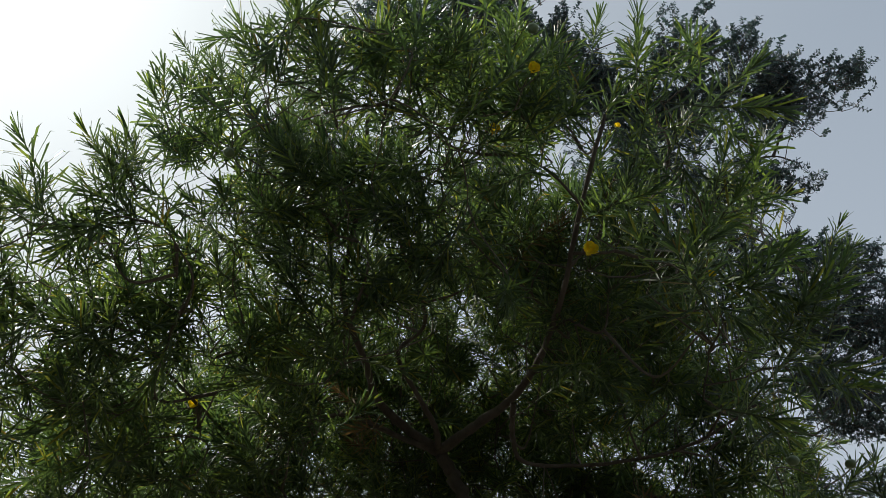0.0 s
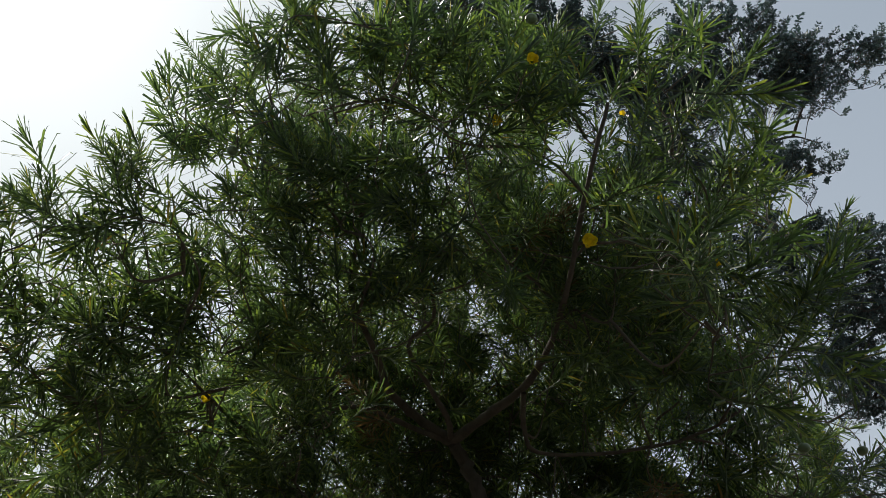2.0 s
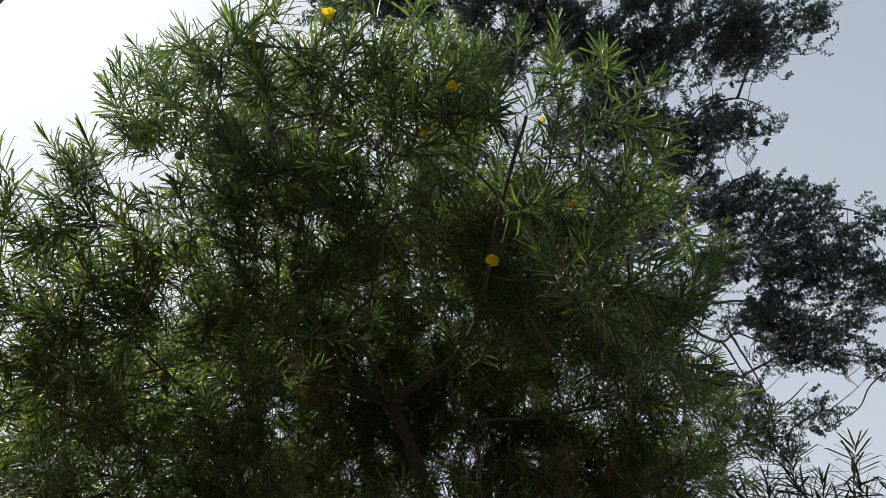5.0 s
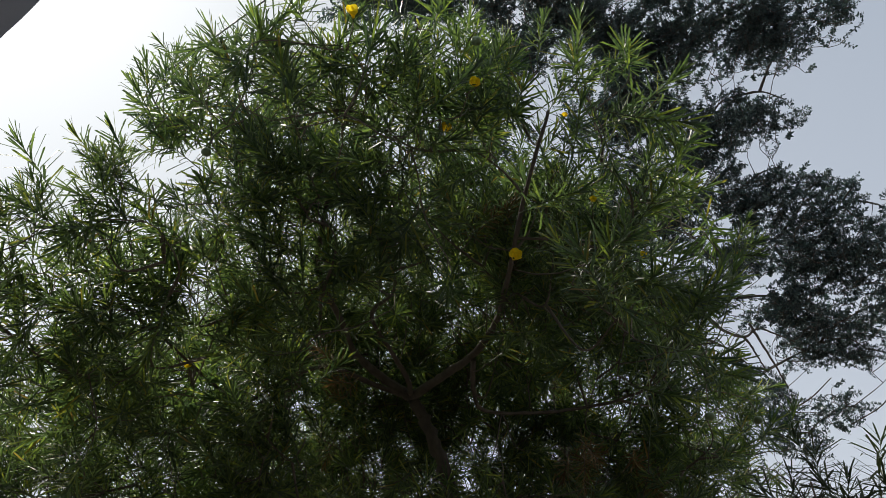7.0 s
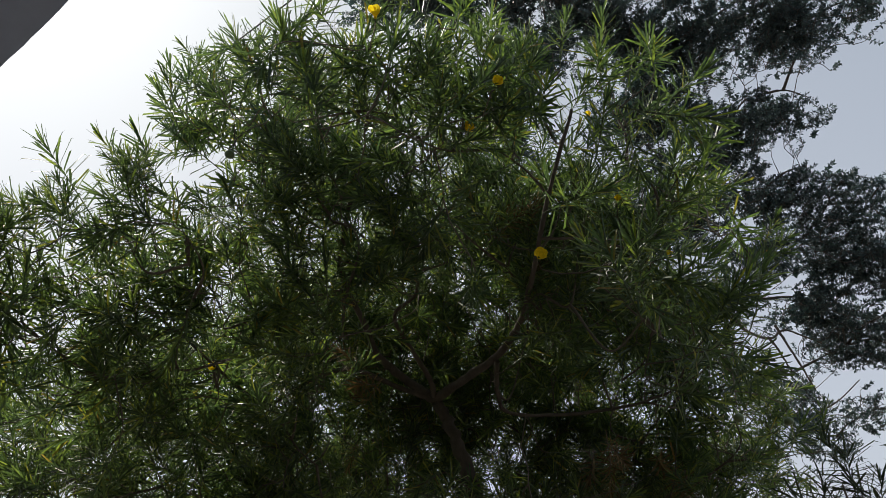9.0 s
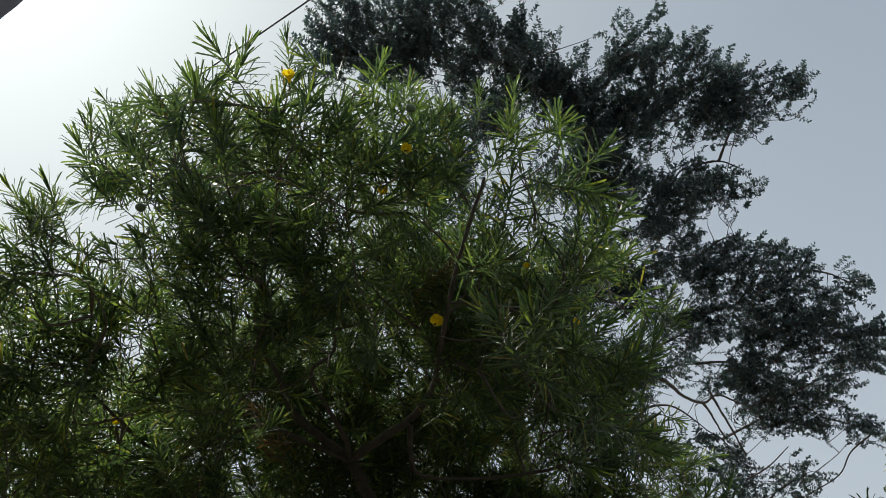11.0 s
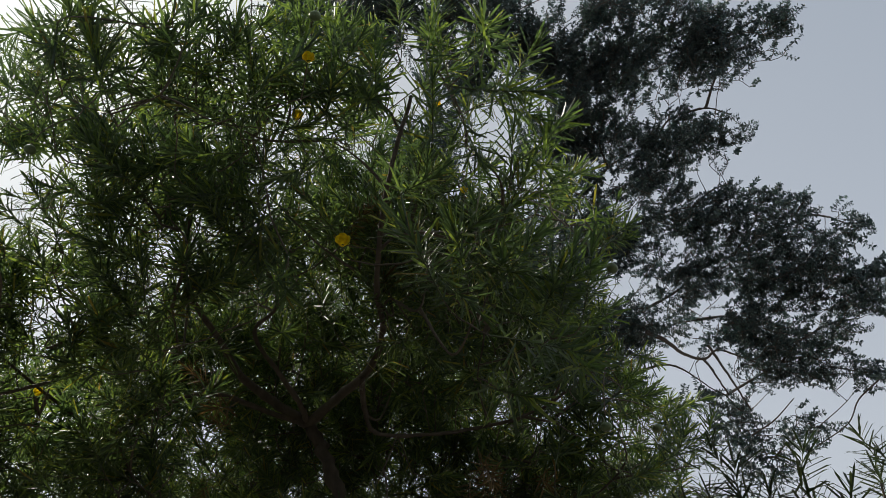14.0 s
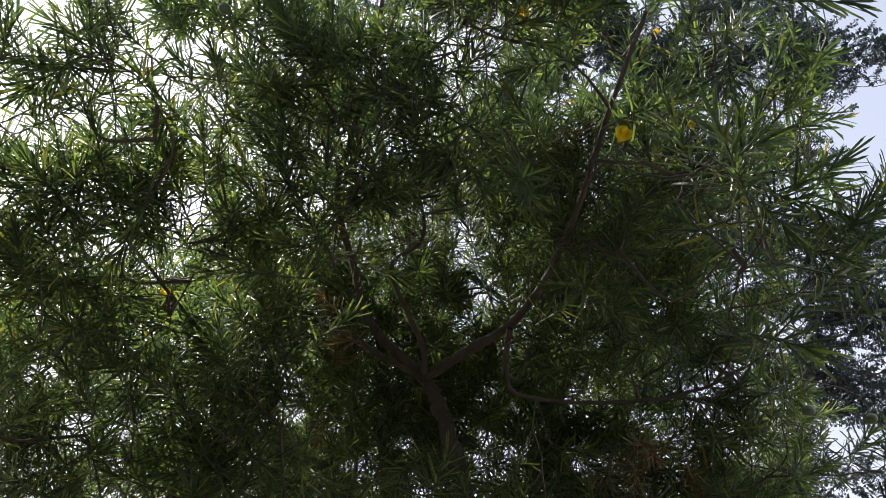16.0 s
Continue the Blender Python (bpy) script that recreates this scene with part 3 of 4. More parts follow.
GROWTH = (                                     # lobes, sprigs to the lobe, how flat, how near to the skin
    ([c for c in UPPER if c[0] <= 0.4], 300, 1.0, 0.42),
    ([c for c in UPPER if c[0] > 0.4], 150, 1.0, 0.42),        # the crown's thin east shoulder
    (LOWER, 240, 1.0, 0.42),
    (EAST, 150, 1.0, 0.42),
    ([c for c in INNER if c[0] <= 0.6 and c[1] <= 4.1], 270, 0.95, 0.36),
    ([c for c in INNER if -0.3 < c[0] <= 0.6 and c[1] > 4.1 and c[2] > 3.6], 195, 0.95, 0.36),
    ([c for c in INNER if c[0] <= -0.3 and c[1] > 4.1 and c[2] > 3.6], 290, 0.95, 0.36),
    ([c for c in INNER if c[0] <= 0.6 and c[1] > 4.1 and c[2] <= 3.6], 215, 0.95, 0.36),
    ([c for c in MID + REAR if c[0] > 0.6 and c[2] <= 3.9], 280, 0.95, 0.36),
    ([c for c in MID + REAR if c[0] > 0.6 and c[2] > 3.9], 380, 0.95, 0.36),
    ([c for c in SKIRT if c[0] > 0.6], 220, 0.95, 0.36))
grown = [crown_points(np.random.default_rng(30 + k), *g) for k, g in enumerate(GROWTH)]
outer = sum(len(p) for p, _ in grown[:4])
FLOWERS = [(0.31, 1.59, 3.69), (0.44, 1.74, 3.01), (-0.15, 1.44, 3.92), (0.75, 2.16, 4.06), (0.20, 1.96, 3.80), (1.08, 2.40, 3.44), (-1.10, 3.01, 3.19), (0.84, 2.20, 3.60)]
tips = local(np.concatenate([p for p, _ in grown]), BASE)
hearts = local(np.concatenate([c for _, c in grown]), BASE)
aims = sprig_frames(rng, tips, local((0.1, 3.3, 2.9), BASE), 0.35, 0.42, hearts)
sizes = rng.uniform(0.78, 1.1, len(tips))
sizes[outer:] *= 0.9
feet = tips - aims * (0.335 * sizes)[:, None]
clear = np.array([np.sum(np.sum((tips - p) ** 2, 1) < 0.28 ** 2) > 4 for p in tips])      # no sprig stands alone
hollow = np.array(FORK - BASE) + np.linspace(0.1, 2.4, 16)[:, None] * np.array([-0.03, -0.92, -0.38])
hollow = np.concatenate((hollow, local([(0.083, 1.664, 2.671), (0.072, 1.842, 2.762), (0.060, 2.020, 2.852), (0.049, 2.198, 2.943), (0.037, 2.376, 3.033), (0.026, 2.554, 3.124), (0.014, 2.731, 3.214), (0.003, 2.909, 3.305), (-0.009, 3.087, 3.396)], BASE)))
UNDER = Vector((0.12, -0.10, 1.7))             # the limbs hang bare over the way up into the crown
for x, y, z in ((-0.025, 3.83, 3.345), (-0.28, 3.62, 3.47), (-0.36, 3.42, 3.52), (-0.375, 3.28, 3.53), (0.18, 3.55, 3.367), (0.40, 3.2, 3.43), (0.40, 3.47, 3.12)):
    way = (UNDER - Vector((x, y, z))).normalized()
    hollow = np.concatenate((hollow, local([Vector((x, y, z)) + way * d for d in (0.0, 0.25, 0.5, 0.75, 1.0)], BASE)))
for spot in hollow:                            # the crown is hollow before the fork
    clear &= np.sum(((feet + tips) / 2 - spot) ** 2, 1) > 0.16 ** 2
for k in range(16):                            # a gap beside the east limb
    spot = local(Vector((0.50, 2.2, 2.84)).lerp(Vector((0.88, 5.4, 4.34)), k / 15), BASE)
    clear &= np.sum(((feet + tips) / 2 - spot) ** 2, 1) > 0.11 ** 2
for place in FLOWERS:                          # the flowers stand free of the leaves
    way = (UNDER - Vector(place)).normalized()
    for step in (0.0, 0.12, 0.24, 0.36, 0.48):
        spot = local(Vector(place) + way * step, BASE)
        for end in (feet, tips, (feet + tips) / 2):
            clear &= np.sum((end - spot) ** 2, 1) > 0.09 ** 2
feet, aims, sizes = feet[clear], aims[clear], sizes[clear]
LEADERS = local([(0.19, 1.80, 2.74), (0.21, 1.93, 2.98), (0.25, 1.86, 2.76), (0.22, 1.98, 2.97), (-1.468, 1.749, 3.438), (-1.448, 1.907, 3.395), (-1.394, 1.773, 3.474), (-1.402, 1.927, 3.412), (-1.514, 1.757, 3.393), (-1.480, 1.920, 3.354), (-1.359, 1.906, 3.531), (-1.402, 2.039, 3.459), (1.399, 1.878, 3.312), (1.350, 2.046, 3.257), (1.309, 1.915, 3.336), (1.310, 2.060, 3.270), (1.428, 1.923, 3.238), (1.365, 2.053, 3.237), (-0.862, 1.743, 4.224), (-0.802, 1.918, 4.177), (-0.999, 1.718, 4.187), (-0.934, 1.895, 4.144), (-0.691, 1.735, 4.292), (-0.626, 1.918, 4.237), (-0.993, 1.705, 4.182), (-0.917, 1.893, 4.135), (-1.142, 1.761, 4.057), (-1.046, 1.915, 4.053), (-0.914, 1.700, 4.221), (-0.833, 1.876, 4.187), (-1.119, 1.783, 4.194), (-1.029, 1.939, 4.185), (-1.193, 1.673, 3.576), (-1.139, 1.848, 3.515), (-1.237, 1.705, 3.508), (-1.149, 1.858, 3.495), (-1.130, 1.643, 3.570), (-1.108, 1.809, 3.497), (-1.074, 1.713, 3.612), (-1.110, 1.850, 3.532), (-1.070, 2.126, 3.543), (-0.929, 2.264, 3.551), (-1.083, 2.162, 3.663), (-0.936, 2.294, 3.684), (-1.578, 1.653, 3.395), (-1.591, 1.810, 3.300), (-1.483, 1.714, 3.412), (-1.517, 1.861, 3.306), (-1.656, 1.624, 3.350), (-1.656, 1.788, 3.260), (-1.199, 1.754, 3.659), (-1.157, 1.947, 3.571), (-1.119, 1.783, 3.689), (-1.142, 1.942, 3.588), (-1.258, 1.788, 3.574), (-1.190, 1.940, 3.552), (-1.305, 1.819, 3.494), (-1.231, 1.958, 3.494)], BASE)               # free shoots along the crown's rim: tip, foot, tip, foot
reach = LEADERS[0::2] - LEADERS[1::2]
span = np.linalg.norm(reach, axis=1)
feet, aims = np.concatenate((feet, LEADERS[1::2] - 0.5 * reach)), np.concatenate((aims, reach / span[:, None]))
sizes = np.concatenate((sizes, np.clip(span / 0.36, 0.58, 0.85)))
twigs = Pile()
# stalks of the flowers and fruits grow with the twigs
FRUITS = [(0.320, 1.578, 3.902), (1.397, 2.312, 3.265), (1.585, 2.809, 2.816), (1.394, 2.869, 2.857), (-0.805, 1.963, 3.671)]
FLOWER_AIMS = [Vector((0.25 - 0.1 * k % 0.4, -0.85, -0.35 + 0.25 * (k % 3))).normalized() for k in range(len(FLOWERS))]
stalks = [Vector(p) - BASE - a * 0.05 for p, a in zip(FLOWERS, FLOWER_AIMS)] + [Vector(p) - BASE + Vector((0.004, 0.002, 0.045)) for p in FRUITS]
stalk_aims = [tuple(a) for a in FLOWER_AIMS] + [(0.0, 0.0, -1.0)] * len(FRUITS)
HOOKS = ([(0.850, 2.194, 3.273), (0.868, 2.169, 3.307), (0.875, 2.081, 3.347), (0.876, 2.012, 3.358), (0.888, 1.981, 3.398), (0.870, 1.973, 3.414)], [(1.222, 2.169, 3.365), (1.178, 2.119, 3.367), (1.148, 2.066, 3.367), (1.146, 2.042, 3.402), (1.119, 2.032, 3.427), (1.094, 2.039, 3.426)], [(1.219, 2.146, 3.401), (1.142, 2.100, 3.410), (1.070, 2.057, 3.410)], [(0.867, 2.149, 3.339), (0.751, 2.117, 3.323), (0.629, 2.081, 3.304)])
stalks += [Vector(h[0]) - BASE for h in HOOKS]
stalk_aims += [tuple((Vector(h[1]) - Vector(h[0])).normalized()) for h in HOOKS]
ends = np.concatenate((feet, np.array([tuple(p) for p in stalks])))
ways = np.concatenate((aims, np.array(stalk_aims)))
grow_twigs(rng, twigs, nodes, ends, ways, 0.0032)
feet, aims = ends[:len(feet)], ways[:len(feet)]
tagged(part("twigwork", twigs.mesh("twigwork", [TWIG]), None, oleander, "thin bare brown twigs"), kind="stuff")
for h in HOOKS:                                # dead shoots, bare and curled
    line = smooth_line(local(h, BASE))
    v, q, s = tube(line, np.linspace(0.0042, 0.0022, len(line)), 6)
    part("dead_shoot", arrays_mesh("dead_shoot", v, q, [PALE_TWIG]), None, oleander, "bare pale grey curled shoot")
# the sprigs nearest to where one walks are parts of their own
front = np.argsort(np.sum((feet + np.array(BASE) - np.array([0.3, 0.9, 2.8])) ** 2, 1))
sprig_meshes = [arrays_mesh("leaf_sprig", *s.pile(OLEANDER_BLADES)[:2], [OLEANDER_LEAF, GREEN_STEM], s.pile(OLEANDER_BLADES)[2]) for s in OLEANDER_SPRIGS]
stem_meshes = [arrays_mesh("leaf_sprig", s.stem[0], s.stem[1], [GREEN_STEM]) for s in OLEANDER_SPRIGS]
blade_meshes = [arrays_mesh("leaf", v, q, [OLEANDER_LEAF]) for v, q in OLEANDER_BLADES]
for count, i in enumerate(front[:290]):
    k = int(rng.integers(0, len(OLEANDER_SPRIGS)))
    m = Matrix.LocRotScale(Vector(feet[i]), Matrix(turn_to(aims[i], rng.uniform(0, 6.28))).to_quaternion(), Vector([sizes[i]] * 3))
    ob = part("leaf_sprig", stem_meshes[k] if count < 9 else sprig_meshes[k], None, oleander)
    ob.matrix_local = m
    if count < 9:
        for b, turn, place in OLEANDER_SPRIGS[k].leaves:
            leaf = part("leaf", blade_meshes[b], None, ob)
            leaf.matrix_local = Matrix.LocRotScale(Vector(place), Matrix(turn).to_quaternion(), None)
# dry brown sprays among the green
DRY = [(0.36, 2.60, 3.62), (-0.424, 3.441, 3.219), (0.92, 3.55, 2.86), (1.25, 3.70, 2.84)]
dry_p, _ = crown_points(rng, [(*p, 0.24) for p in DRY], 60, 1.0, 0.7)
dry_f = local(dry_p, BASE)
foliage("dry_spray", oleander, rng, OLEANDER_SPRIGS, OLEANDER_BLADES, dry_f, sprig_frames(rng, dry_f, local((0.1, 3.3, 2.9), BASE), -0.2, 0.6),
        [DRY_LEAF, TWIG], rng.uniform(0.55, 0.8, len(dry_f)), "dry brown leaves and twigs")
rest = front[290:]
foliage("foliage", oleander, rng, OLEANDER_SPRIGS, OLEANDER_BLADES, feet[rest], aims[rest], [OLEANDER_LEAF, GREEN_STEM], sizes[rest], "dense narrow green leaves")


def petal_mesh():
    """One broad overlapping petal of the funnel, opening along +Z."""
    b = bmesh.new()
    rows = []
    for i, (h, r, w) in enumerate(((0.0, 0.004, 0.5), (0.014, 0.008, 0.7), (0.028, 0.017, 0.85), (0.040, 0.024, 0.9), (0.047, 0.027, 0.6))):
        row = []
        for j in range(5):
            a = (j / 2 - 1) * w + 0.12 * i
            rr = r * (1 + 0.10 * (j / 2 - 1))
            row.append(b.verts.new((rr * math.cos(a), rr * math.sin(a), h - 0.003 * abs(j - 2))))
        rows.append(row)
    for p, q in zip(rows, rows[1:]):
        for j in range(4):
            b.faces.new((p[j], p[j + 1], q[j + 1], q[j]))
    for f in b.faces:
        f.smooth = True
    m = bpy.data.meshes.new("petal")
    b.to_mesh(m), b.free()
    m.materials.append(PETAL)
    return m


def calyx_mesh():
    line = np.array([(0, 0, -0.030), (0.002, 0, -0.015), (0, 0, -0.004), (0, 0, 0.004)])
    v, q, s = tube(line, [0.0015, 0.0018, 0.0045, 0.0050], 6)
    return arrays_mesh("flower", v, q, [GREEN_STEM])


PETAL_MESH, CALYX_MESH = petal_mesh(), calyx_mesh()
for k, place in enumerate(FLOWERS):
    aim = FLOWER_AIMS[k]
    head = part("flower", CALYX_MESH, None, oleander, "yellow funnel-shaped flower")
    head.matrix_local = Matrix.LocRotScale(Vector(place) - BASE - aim.normalized() * 0.03, Matrix(turn_to(aim, k)).to_quaternion(), Vector([(0.50 if k in (3, 5, 7) else 0.78) + 0.07 * (k % 3)] * 3))
    for i in range(5):
        p = part("petal", PETAL_MESH, None, head)
        p.matrix_local = Matrix.Rotation(i * 2 * math.pi / 5, 4, "Z")


def fruit_mesh():
    b = bmesh.new()
    bmesh.ops.create_icosphere(b, subdivisions=3, radius=0.022)
    for v in b.verts:
        v.co.z *= 0.86
        v.co *= 1 + 0.06 * math.cos(2 * math.atan2(v.co.y, v.co.x)) + 0.03 * noise.noise(v.co * 60)
    for f in b.faces:
        f.smooth = True
    line = np.array([(0, 0, 0.015), (0.002, 0, 0.03), (0.004, 0.002, 0.05)])
    v, q, s = tube(line, [0.003, 0.002, 0.002], 5)
    vs = [b.verts.new(p) for p in v]
    for f in q:
        b.faces.new([vs[i] for i in f if i >= 0])
    m = bpy.data.meshes.new("fruit")
    b.to_mesh(m), b.free()
    m.materials.append(FRUIT)
    return m


FRUIT_MESH = fruit_mesh()
for k, place in enumerate(FRUITS):
    ob = part("fruit", FRUIT_MESH, None, oleander, "round green fruit")
    ob.matrix_local = Matrix.LocRotScale(Vector(place) - BASE, Euler((0.1 * k, 0.05, k)).to_quaternion(), Vector([0.95 + 0.1 * (k % 2)] * 3))

# ---- the low oleander shrub beside it ----
SHOOTS = [(2.574, 3.125, 2.963), (2.331, 3.291, 2.867), (1.980, 3.310, 2.985), (2.030, 3.380, 2.930), (2.471, 3.147, 2.740), (2.201, 3.383, 2.774), (2.686, 3.308, 2.800), (1.902, 3.368, 2.838), (1.800, 3.480, 2.700)]
SHRUB = Vector((2.35, 3.6, 0.0))
shrub = thing("oleander_shrub", SHRUB, "slender young oleander with long thin arching leaves", "shrub")
wood, feet, aims = [], [], []
for tip in SHOOTS:
    goal = local(tip, SHRUB)
    foot = np.array([rng.uniform(-0.08, 0.08), rng.uniform(-0.08, 0.08), -0.05])
    crown = goal + np.array([0.0, 0.0, -0.30])
    wood.append(limb("stem", [foot, foot * 0.4 + crown * np.array([0.35, 0.35, 0.45]), crown * np.array([0.85, 0.85, 0.75]), crown], 0.014, 0.005, TWIG, shrub, rng, 7))
    lean = crown * np.array([0.30, 0.30, 0]) + np.array([0, 0, 1.0])
    for k in range(2):                         # the tip, and a side shoot below it
        way = lean + rng.normal(size=3) * (0.16 + 0.18 * k)
        way /= np.linalg.norm(way)
        aims.append(way)
        feet.append(goal - way * 0.42 - np.array([0, 0, 0.16 * k]))
feet, aims = np.array(feet), np.array(aims)
nodes = np.concatenate([w[10:] for w in wood])
twigs = Pile()
grow_twigs(rng, twigs, nodes, feet, aims, 0.003)
tagged(part("twigwork", twigs.mesh("twigwork", [TWIG]), None, shrub), kind="stuff")
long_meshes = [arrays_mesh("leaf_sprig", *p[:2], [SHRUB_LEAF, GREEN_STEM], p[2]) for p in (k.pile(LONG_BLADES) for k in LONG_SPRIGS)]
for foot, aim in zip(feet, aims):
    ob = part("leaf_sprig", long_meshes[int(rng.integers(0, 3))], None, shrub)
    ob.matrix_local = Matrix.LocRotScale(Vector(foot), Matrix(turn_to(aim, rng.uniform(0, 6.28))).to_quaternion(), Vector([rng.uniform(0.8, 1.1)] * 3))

# ---- the dark broad-leaved tree behind ----
FICUS_HIGH = [
    (-0.57, 5.67, 10.04, 0.80),
    (0.17, 5.62, 10.13, 0.85),
    (1.00, 5.77, 10.01, 0.70),
    (1.66, 6.31, 9.89, 0.42),
    (2.27, 6.30, 9.79, 0.32),
    (3.08, 5.47, 9.82, 0.45),
    (3.66, 5.74, 9.40, 0.60),
    (3.03, 6.46, 9.43, 0.85),
    (4.21, 5.64, 9.09, 0.45),
    (4.68, 5.48, 8.97, 0.28),
    (4.87, 5.36, 8.95, 0.15),
    (4.31, 5.90, 8.82, 0.40),
    (3.89, 6.58, 8.53, 0.42),
    (4.33, 6.43, 8.30, 0.25),
    (3.54, 7.01, 8.40, 0.60),
    (-1.15, 5.76, 9.89, 0.35),
    (0.44, 4.90, 10.96, 1.00),
    (0.99, 6.79, 9.82, 0.55),
    (2.25, 6.07, 9.98, 0.40),
    (1.70, 5.90, 10.21, 0.45),
    (2.72, 6.29, 9.68, 0.40),
]
FICUS_LOW = [
    (3.94, 7.34, 7.63, 0.52),
    (4.60, 7.08, 7.37, 0.32),
    (4.64, 7.48, 6.96, 0.50),
    (5.12, 6.95, 7.12, 0.32),
    (5.22, 7.36, 6.64, 0.55),
    (5.70, 7.20, 6.40, 0.45),
    (6.18, 6.94, 6.25, 0.35),
    (4.02, 7.96, 7.07, 0.42),
    (4.75, 7.81, 6.33, 0.36),
    (2.98, 7.23, 9.00, 0.50),
    (3.27, 7.91, 7.75, 0.58),
    (2.92, 8.66, 6.75, 0.70),
    (2.06, 8.65, 7.84, 0.90),
    (0.54, 7.86, 9.50, 0.70),
    (3.37, 8.29, 6.73, 0.30),
    (2.49, 7.27, 9.28, 0.60),
    (2.78, 7.98, 8.44, 0.60),
    (4.73, 8.19, 6.37, 0.36),
    (5.28, 8.01, 6.17, 0.42),
    (4.89, 8.35, 5.92, 0.30),
    (5.32, 8.10, 5.72, 0.26),
    (5.63, 7.99, 5.57, 0.17),
    (5.82, 7.89, 5.54, 0.10),
    (4.12, 8.67, 5.73, 0.16),
    (4.33, 8.68, 5.51, 0.25),
    (4.53, 8.72, 5.23, 0.27),
    (4.88, 8.63, 5.05, 0.20),
    (5.16, 8.48, 5.07, 0.11),
    (4.79, 8.76, 4.81, 0.18),
    (4.58, 8.81, 4.91, 0.16),
    (3.63, 8.83, 6.69, 0.26),
    (4.07, 8.55, 6.69, 0.20),
    (3.14, 9.31, 6.26, 0.50),
    (5.70, 7.76, 6.17, 0.20),
    (5.44, 6.89, 6.92, 0.14),
    (5.11, 6.82, 7.30, 0.14),
    (5.62, 6.80, 6.86, 0.10),
    (4.83, 6.88, 7.45, 0.14),
    (4.34, 6.97, 7.68, 0.14),
]
STAND = Vector((1.6, 9.6, 0.0))
rng = np.random.default_rng(5)
ficus = thing("broadleaf_tree", STAND, "tall dark green tree with small glossy leaves in layers", "tree")
trunk_line = limb("trunk", [(0, 0, -0.2), (0.05, 0, 1.5), (0.12, -0.1, 3.2), (0.15, -0.2, 4.8), (0.05, -0.3, 6.4), (-0.2, -0.5, 8.2)], 0.26, 0.10, DARK_BARK, ficus, rng, 14, "dark grey bark")
wood = [trunk_line]
nodes = trunk_line[12:]
order = sorted(FICUS_HIGH + FICUS_LOW, key=lambda c: (Vector(c[:3]) - STAND - Vector((0, 0, 6))).length)
for x, y, z, r in order:
    goal = local((x, y, z), STAND)
    way = goal * np.array([1.0, 1.0, 0.0]) + np.array([0, 0, 0.5])
    far = np.linalg.norm(goal - nodes, axis=1) + 1e-6
    cost = far * (1.7 - (goal - nodes) @ way / far / np.linalg.norm(way))
    start = nodes[int(np.argmin(cost))]
    gap = float(np.linalg.norm(goal - start))
    mid = start * 0.5 + goal * 0.5 + np.array([0, 0, 0.08 * gap]) + rng.normal(size=3) * 0.06 * gap
    line = limb("branch", [start, mid, goal], 0.010 + 0.016 * gap, 0.007, DARK_BARK, ficus, rng, 8)
    wood.append(line)
    nodes = np.concatenate((nodes, line[5:]))
places, aims = spray_points(rng, FICUS_HIGH + FICUS_LOW, 730, 9, STAND + Vector((0.3, -0.4, 5.5)), [(4.397, 6.918, 7.706), (4.855, 6.849, 7.468), (4.236, 5.505, 9.185), (3.727, 5.231, 9.625)])
feet = local(places, STAND) - aims * 0.16
twigs = Pile()
grow_twigs(rng, twigs, nodes, feet, aims, 0.005)
tagged(part("twigwork", twigs.mesh("twigwork", [DARK_BARK]), None, ficus), kind="stuff")
for points in ([(5.585, 7.714, 5.332), (5.391, 7.895, 5.189), (5.263, 8.056, 4.977), (4.947, 8.288, 4.818)], [(4.334, 8.489, 5.058), (4.582, 8.332, 5.172), (4.800, 8.150, 5.353)]):
    v, q, m = tube(smooth_line(local(points, STAND)), np.linspace(0.011, 0.006, 6 * (len(points) - 1) + 1), 5)
    part("bare_twig", arrays_mesh("bare_twig", v, q, [DARK_BARK]), None, ficus, "thin bare dead twig")
for points, r0, r1 in (([(3.28, 8.24, 6.37), (3.51, 8.24, 6.22), (3.68, 8.27, 6.06), (3.91, 8.23, 5.95), (4.07, 8.14, 6.02), (4.25, 8.11, 5.93), (4.45, 8.08, 5.81)], 0.030, 0.010),
                       ([(3.90, 8.24, 5.96), (3.98, 8.26, 5.84), (4.06, 8.31, 5.68), (4.16, 8.40, 5.55)], 0.018, 0.010), ([(3.97, 8.14, 6.09), (4.11, 8.22, 5.83), (4.26, 8.30, 5.52), (4.40, 8.45, 5.35)], 0.020, 0.010)):
    limb("branch", local(points, STAND), r0, r1, DARK_BARK, ficus, rng, 8)
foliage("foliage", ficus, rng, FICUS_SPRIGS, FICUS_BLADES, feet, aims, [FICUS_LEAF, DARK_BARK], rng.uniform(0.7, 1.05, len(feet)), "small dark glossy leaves")

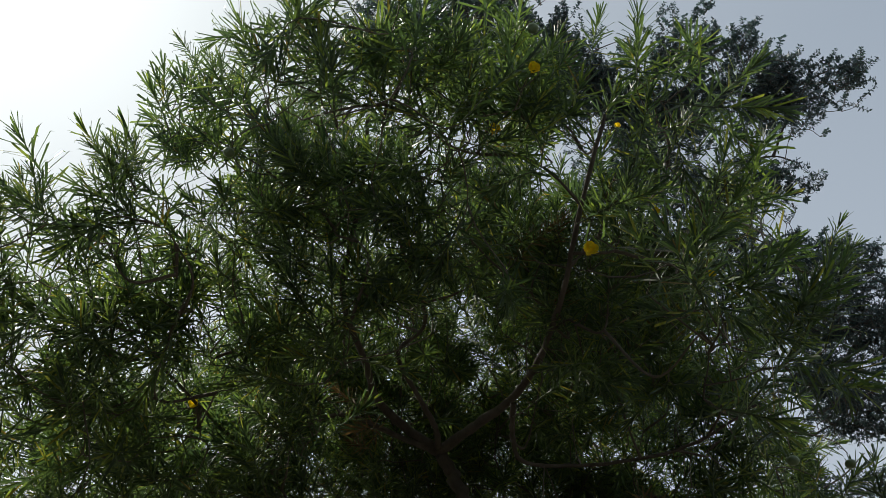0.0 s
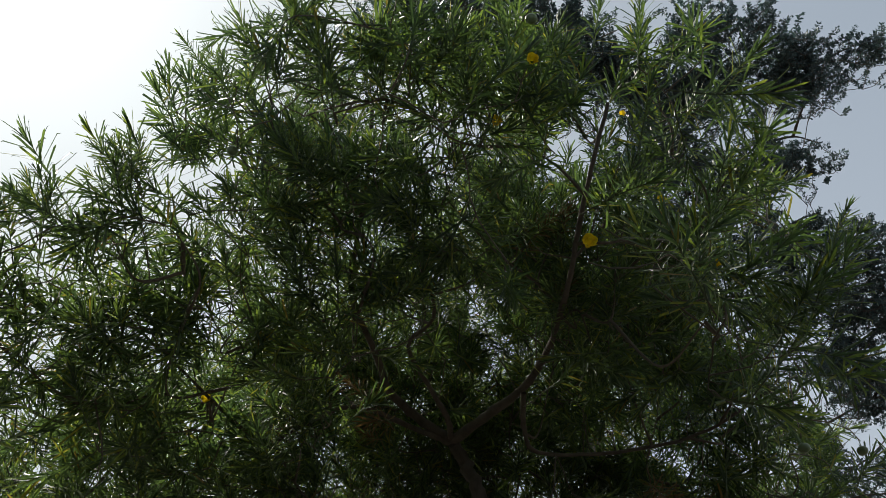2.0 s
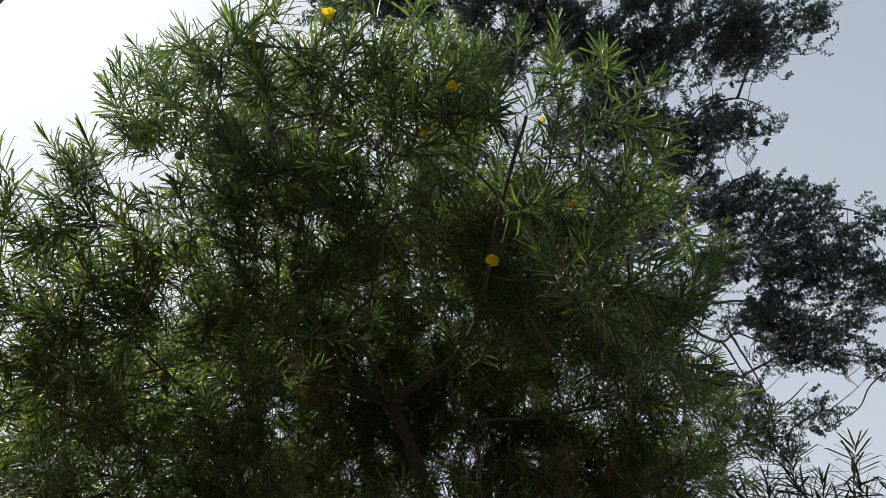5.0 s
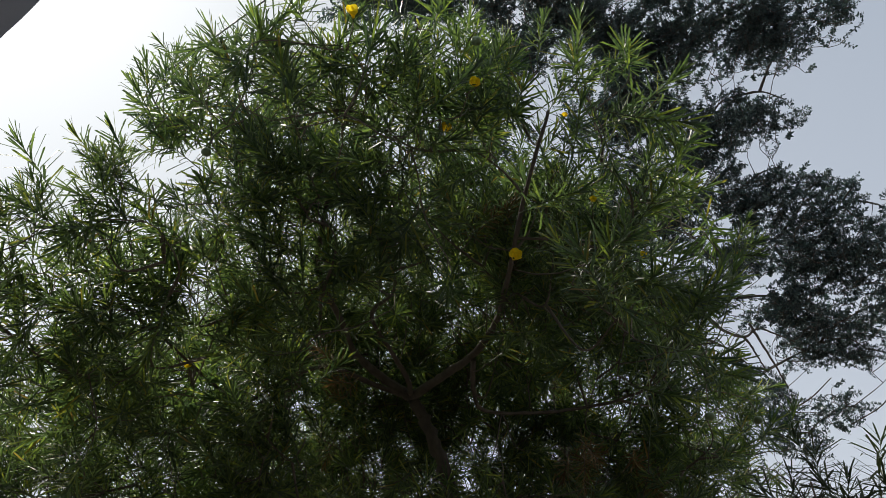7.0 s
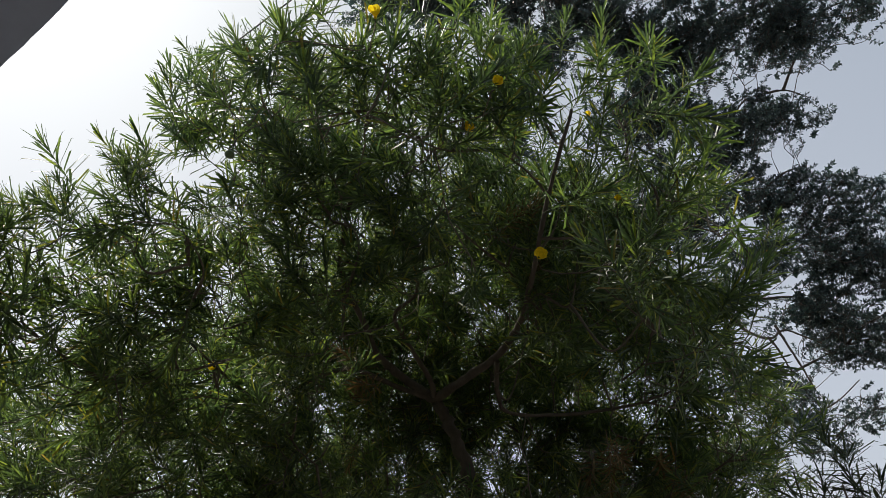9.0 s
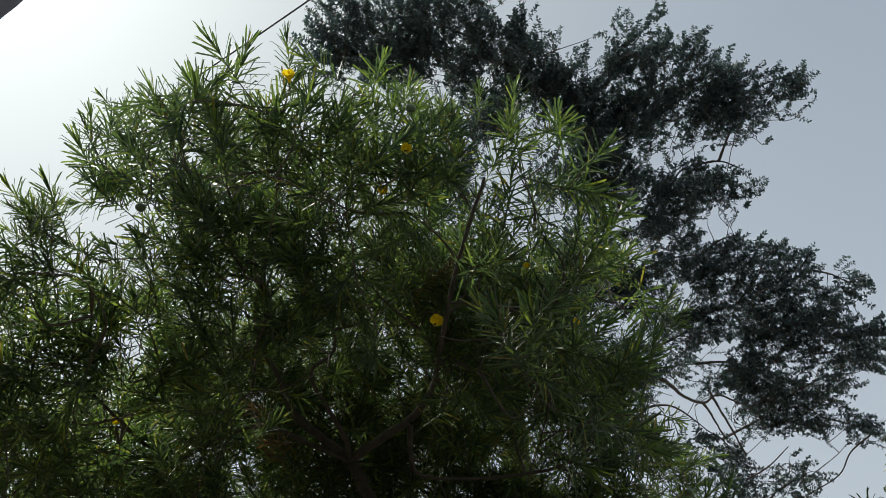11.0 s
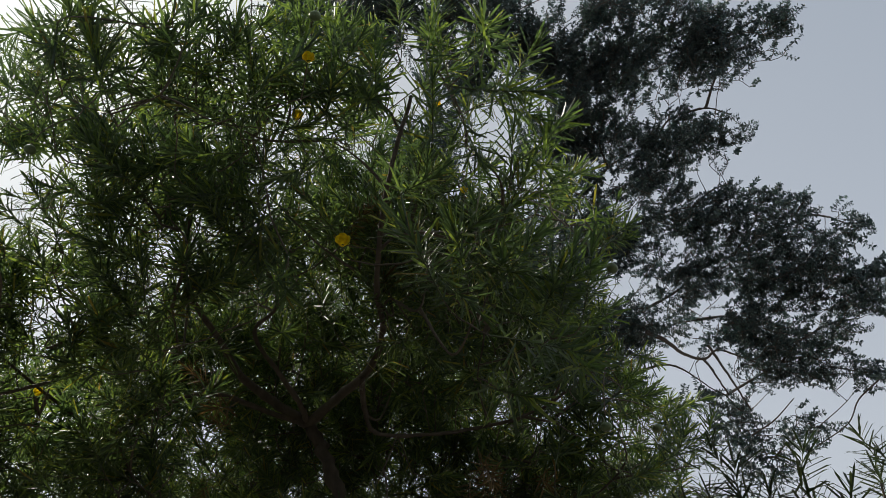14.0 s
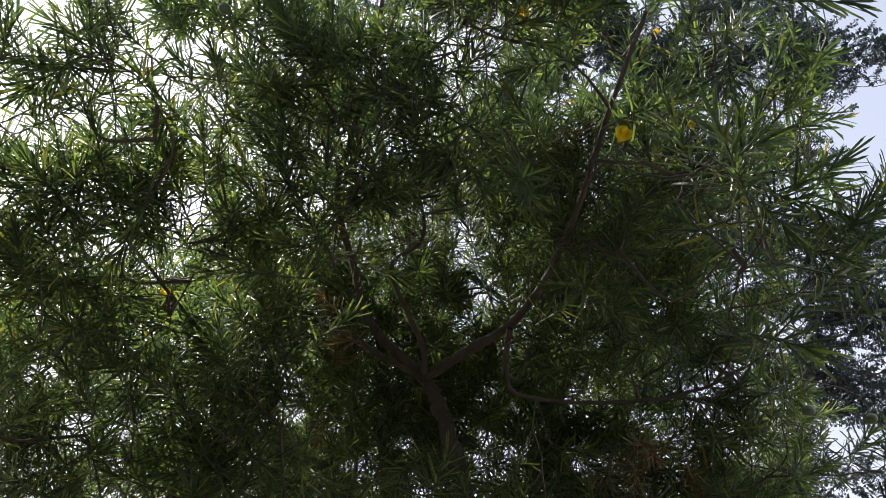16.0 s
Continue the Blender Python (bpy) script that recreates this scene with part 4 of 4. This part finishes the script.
# ---- the creeper-grown tree further off ----
FAR = [
    (7.72, 8.05, 6.02, 0.45),
    (7.22, 8.44, 6.22, 0.25),
    (7.56, 8.55, 5.56, 0.80),
    (7.37, 8.95, 4.94, 0.80),
    (6.91, 9.08, 5.41, 0.22),
    (6.92, 9.36, 4.65, 0.45),
    (7.43, 9.08, 4.38, 1.00),
    (7.98, 8.38, 5.15, 1.10),
    (8.45, 7.95, 5.80, 0.80),
    (7.10, 9.47, 3.79, 0.90),
    (7.55, 9.22, 3.44, 1.10),
]
ROOT = Vector((7.9, 9.6, 0.0))
creeper = thing("creeper_covered_tree", ROOT, "sunlit tree overgrown with a yellow-brown creeper", "tree")
trunk_line = limb("trunk", [(0, 0, -0.2), (0.1, 0.05, 2.0), (0.2, 0.1, 4.0), (0.35, 0.1, 6.3)], 0.20, 0.07, DARK_BARK, creeper, rng, 12, "creeper-grown bark")
nodes, wood = trunk_line[5:], []
for x, y, z, r in FAR:
    goal = local((x, y, z), ROOT)
    start = nodes[int(np.argmin(np.linalg.norm(nodes - goal + np.array([0, 0, 0.4]), axis=1)))]
    wood.append(limb("branch", [start, (start + goal) / 2 + rng.normal(size=3) * 0.06, goal], 0.05, 0.015, DARK_BARK, creeper, rng, 7))
nodes = np.concatenate([w[4:] for w in wood])
places, _ = crown_points(rng, FAR, 470, 1.1, 0.4)
feet = local(places, ROOT)
aims = sprig_frames(rng, feet, (0.2, 0.1, 4.5), -0.5, 0.45)
twigs = Pile()
grow_twigs(rng, twigs, nodes, feet, aims, 0.005)
tagged(part("twigwork", twigs.mesh("twigwork", [DARK_BARK]), None, creeper), kind="stuff")
foliage("foliage", creeper, rng, CREEPER_SPRIGS, CREEPER_BLADES, feet, aims, [CREEPER_LEAF, DARK_BARK], rng.uniform(0.8, 1.2, len(feet)), "drooping yellow-green and brown leaves")

# ---- the cable ----
low_end, high_end = [Vector(p) for p in [(-1.282, 3.181, 6.029), (-0.463, 2.422, 5.816)]]
way = (high_end - low_end).normalized()
line = [low_end - way * 1.2 + (way * 7.0) * (i / 40) - Vector((0, 0, 0.10 * math.sin(math.pi * i / 40))) for i in range(41)]
v, q, s = tube(np.array([tuple(p) for p in line]), np.full(41, 0.006), 7)
tagged(new("overhead_cable", arrays_mesh("overhead_cable", v, q, [RUBBER])), "thin black cable strung above the tree", "cable")
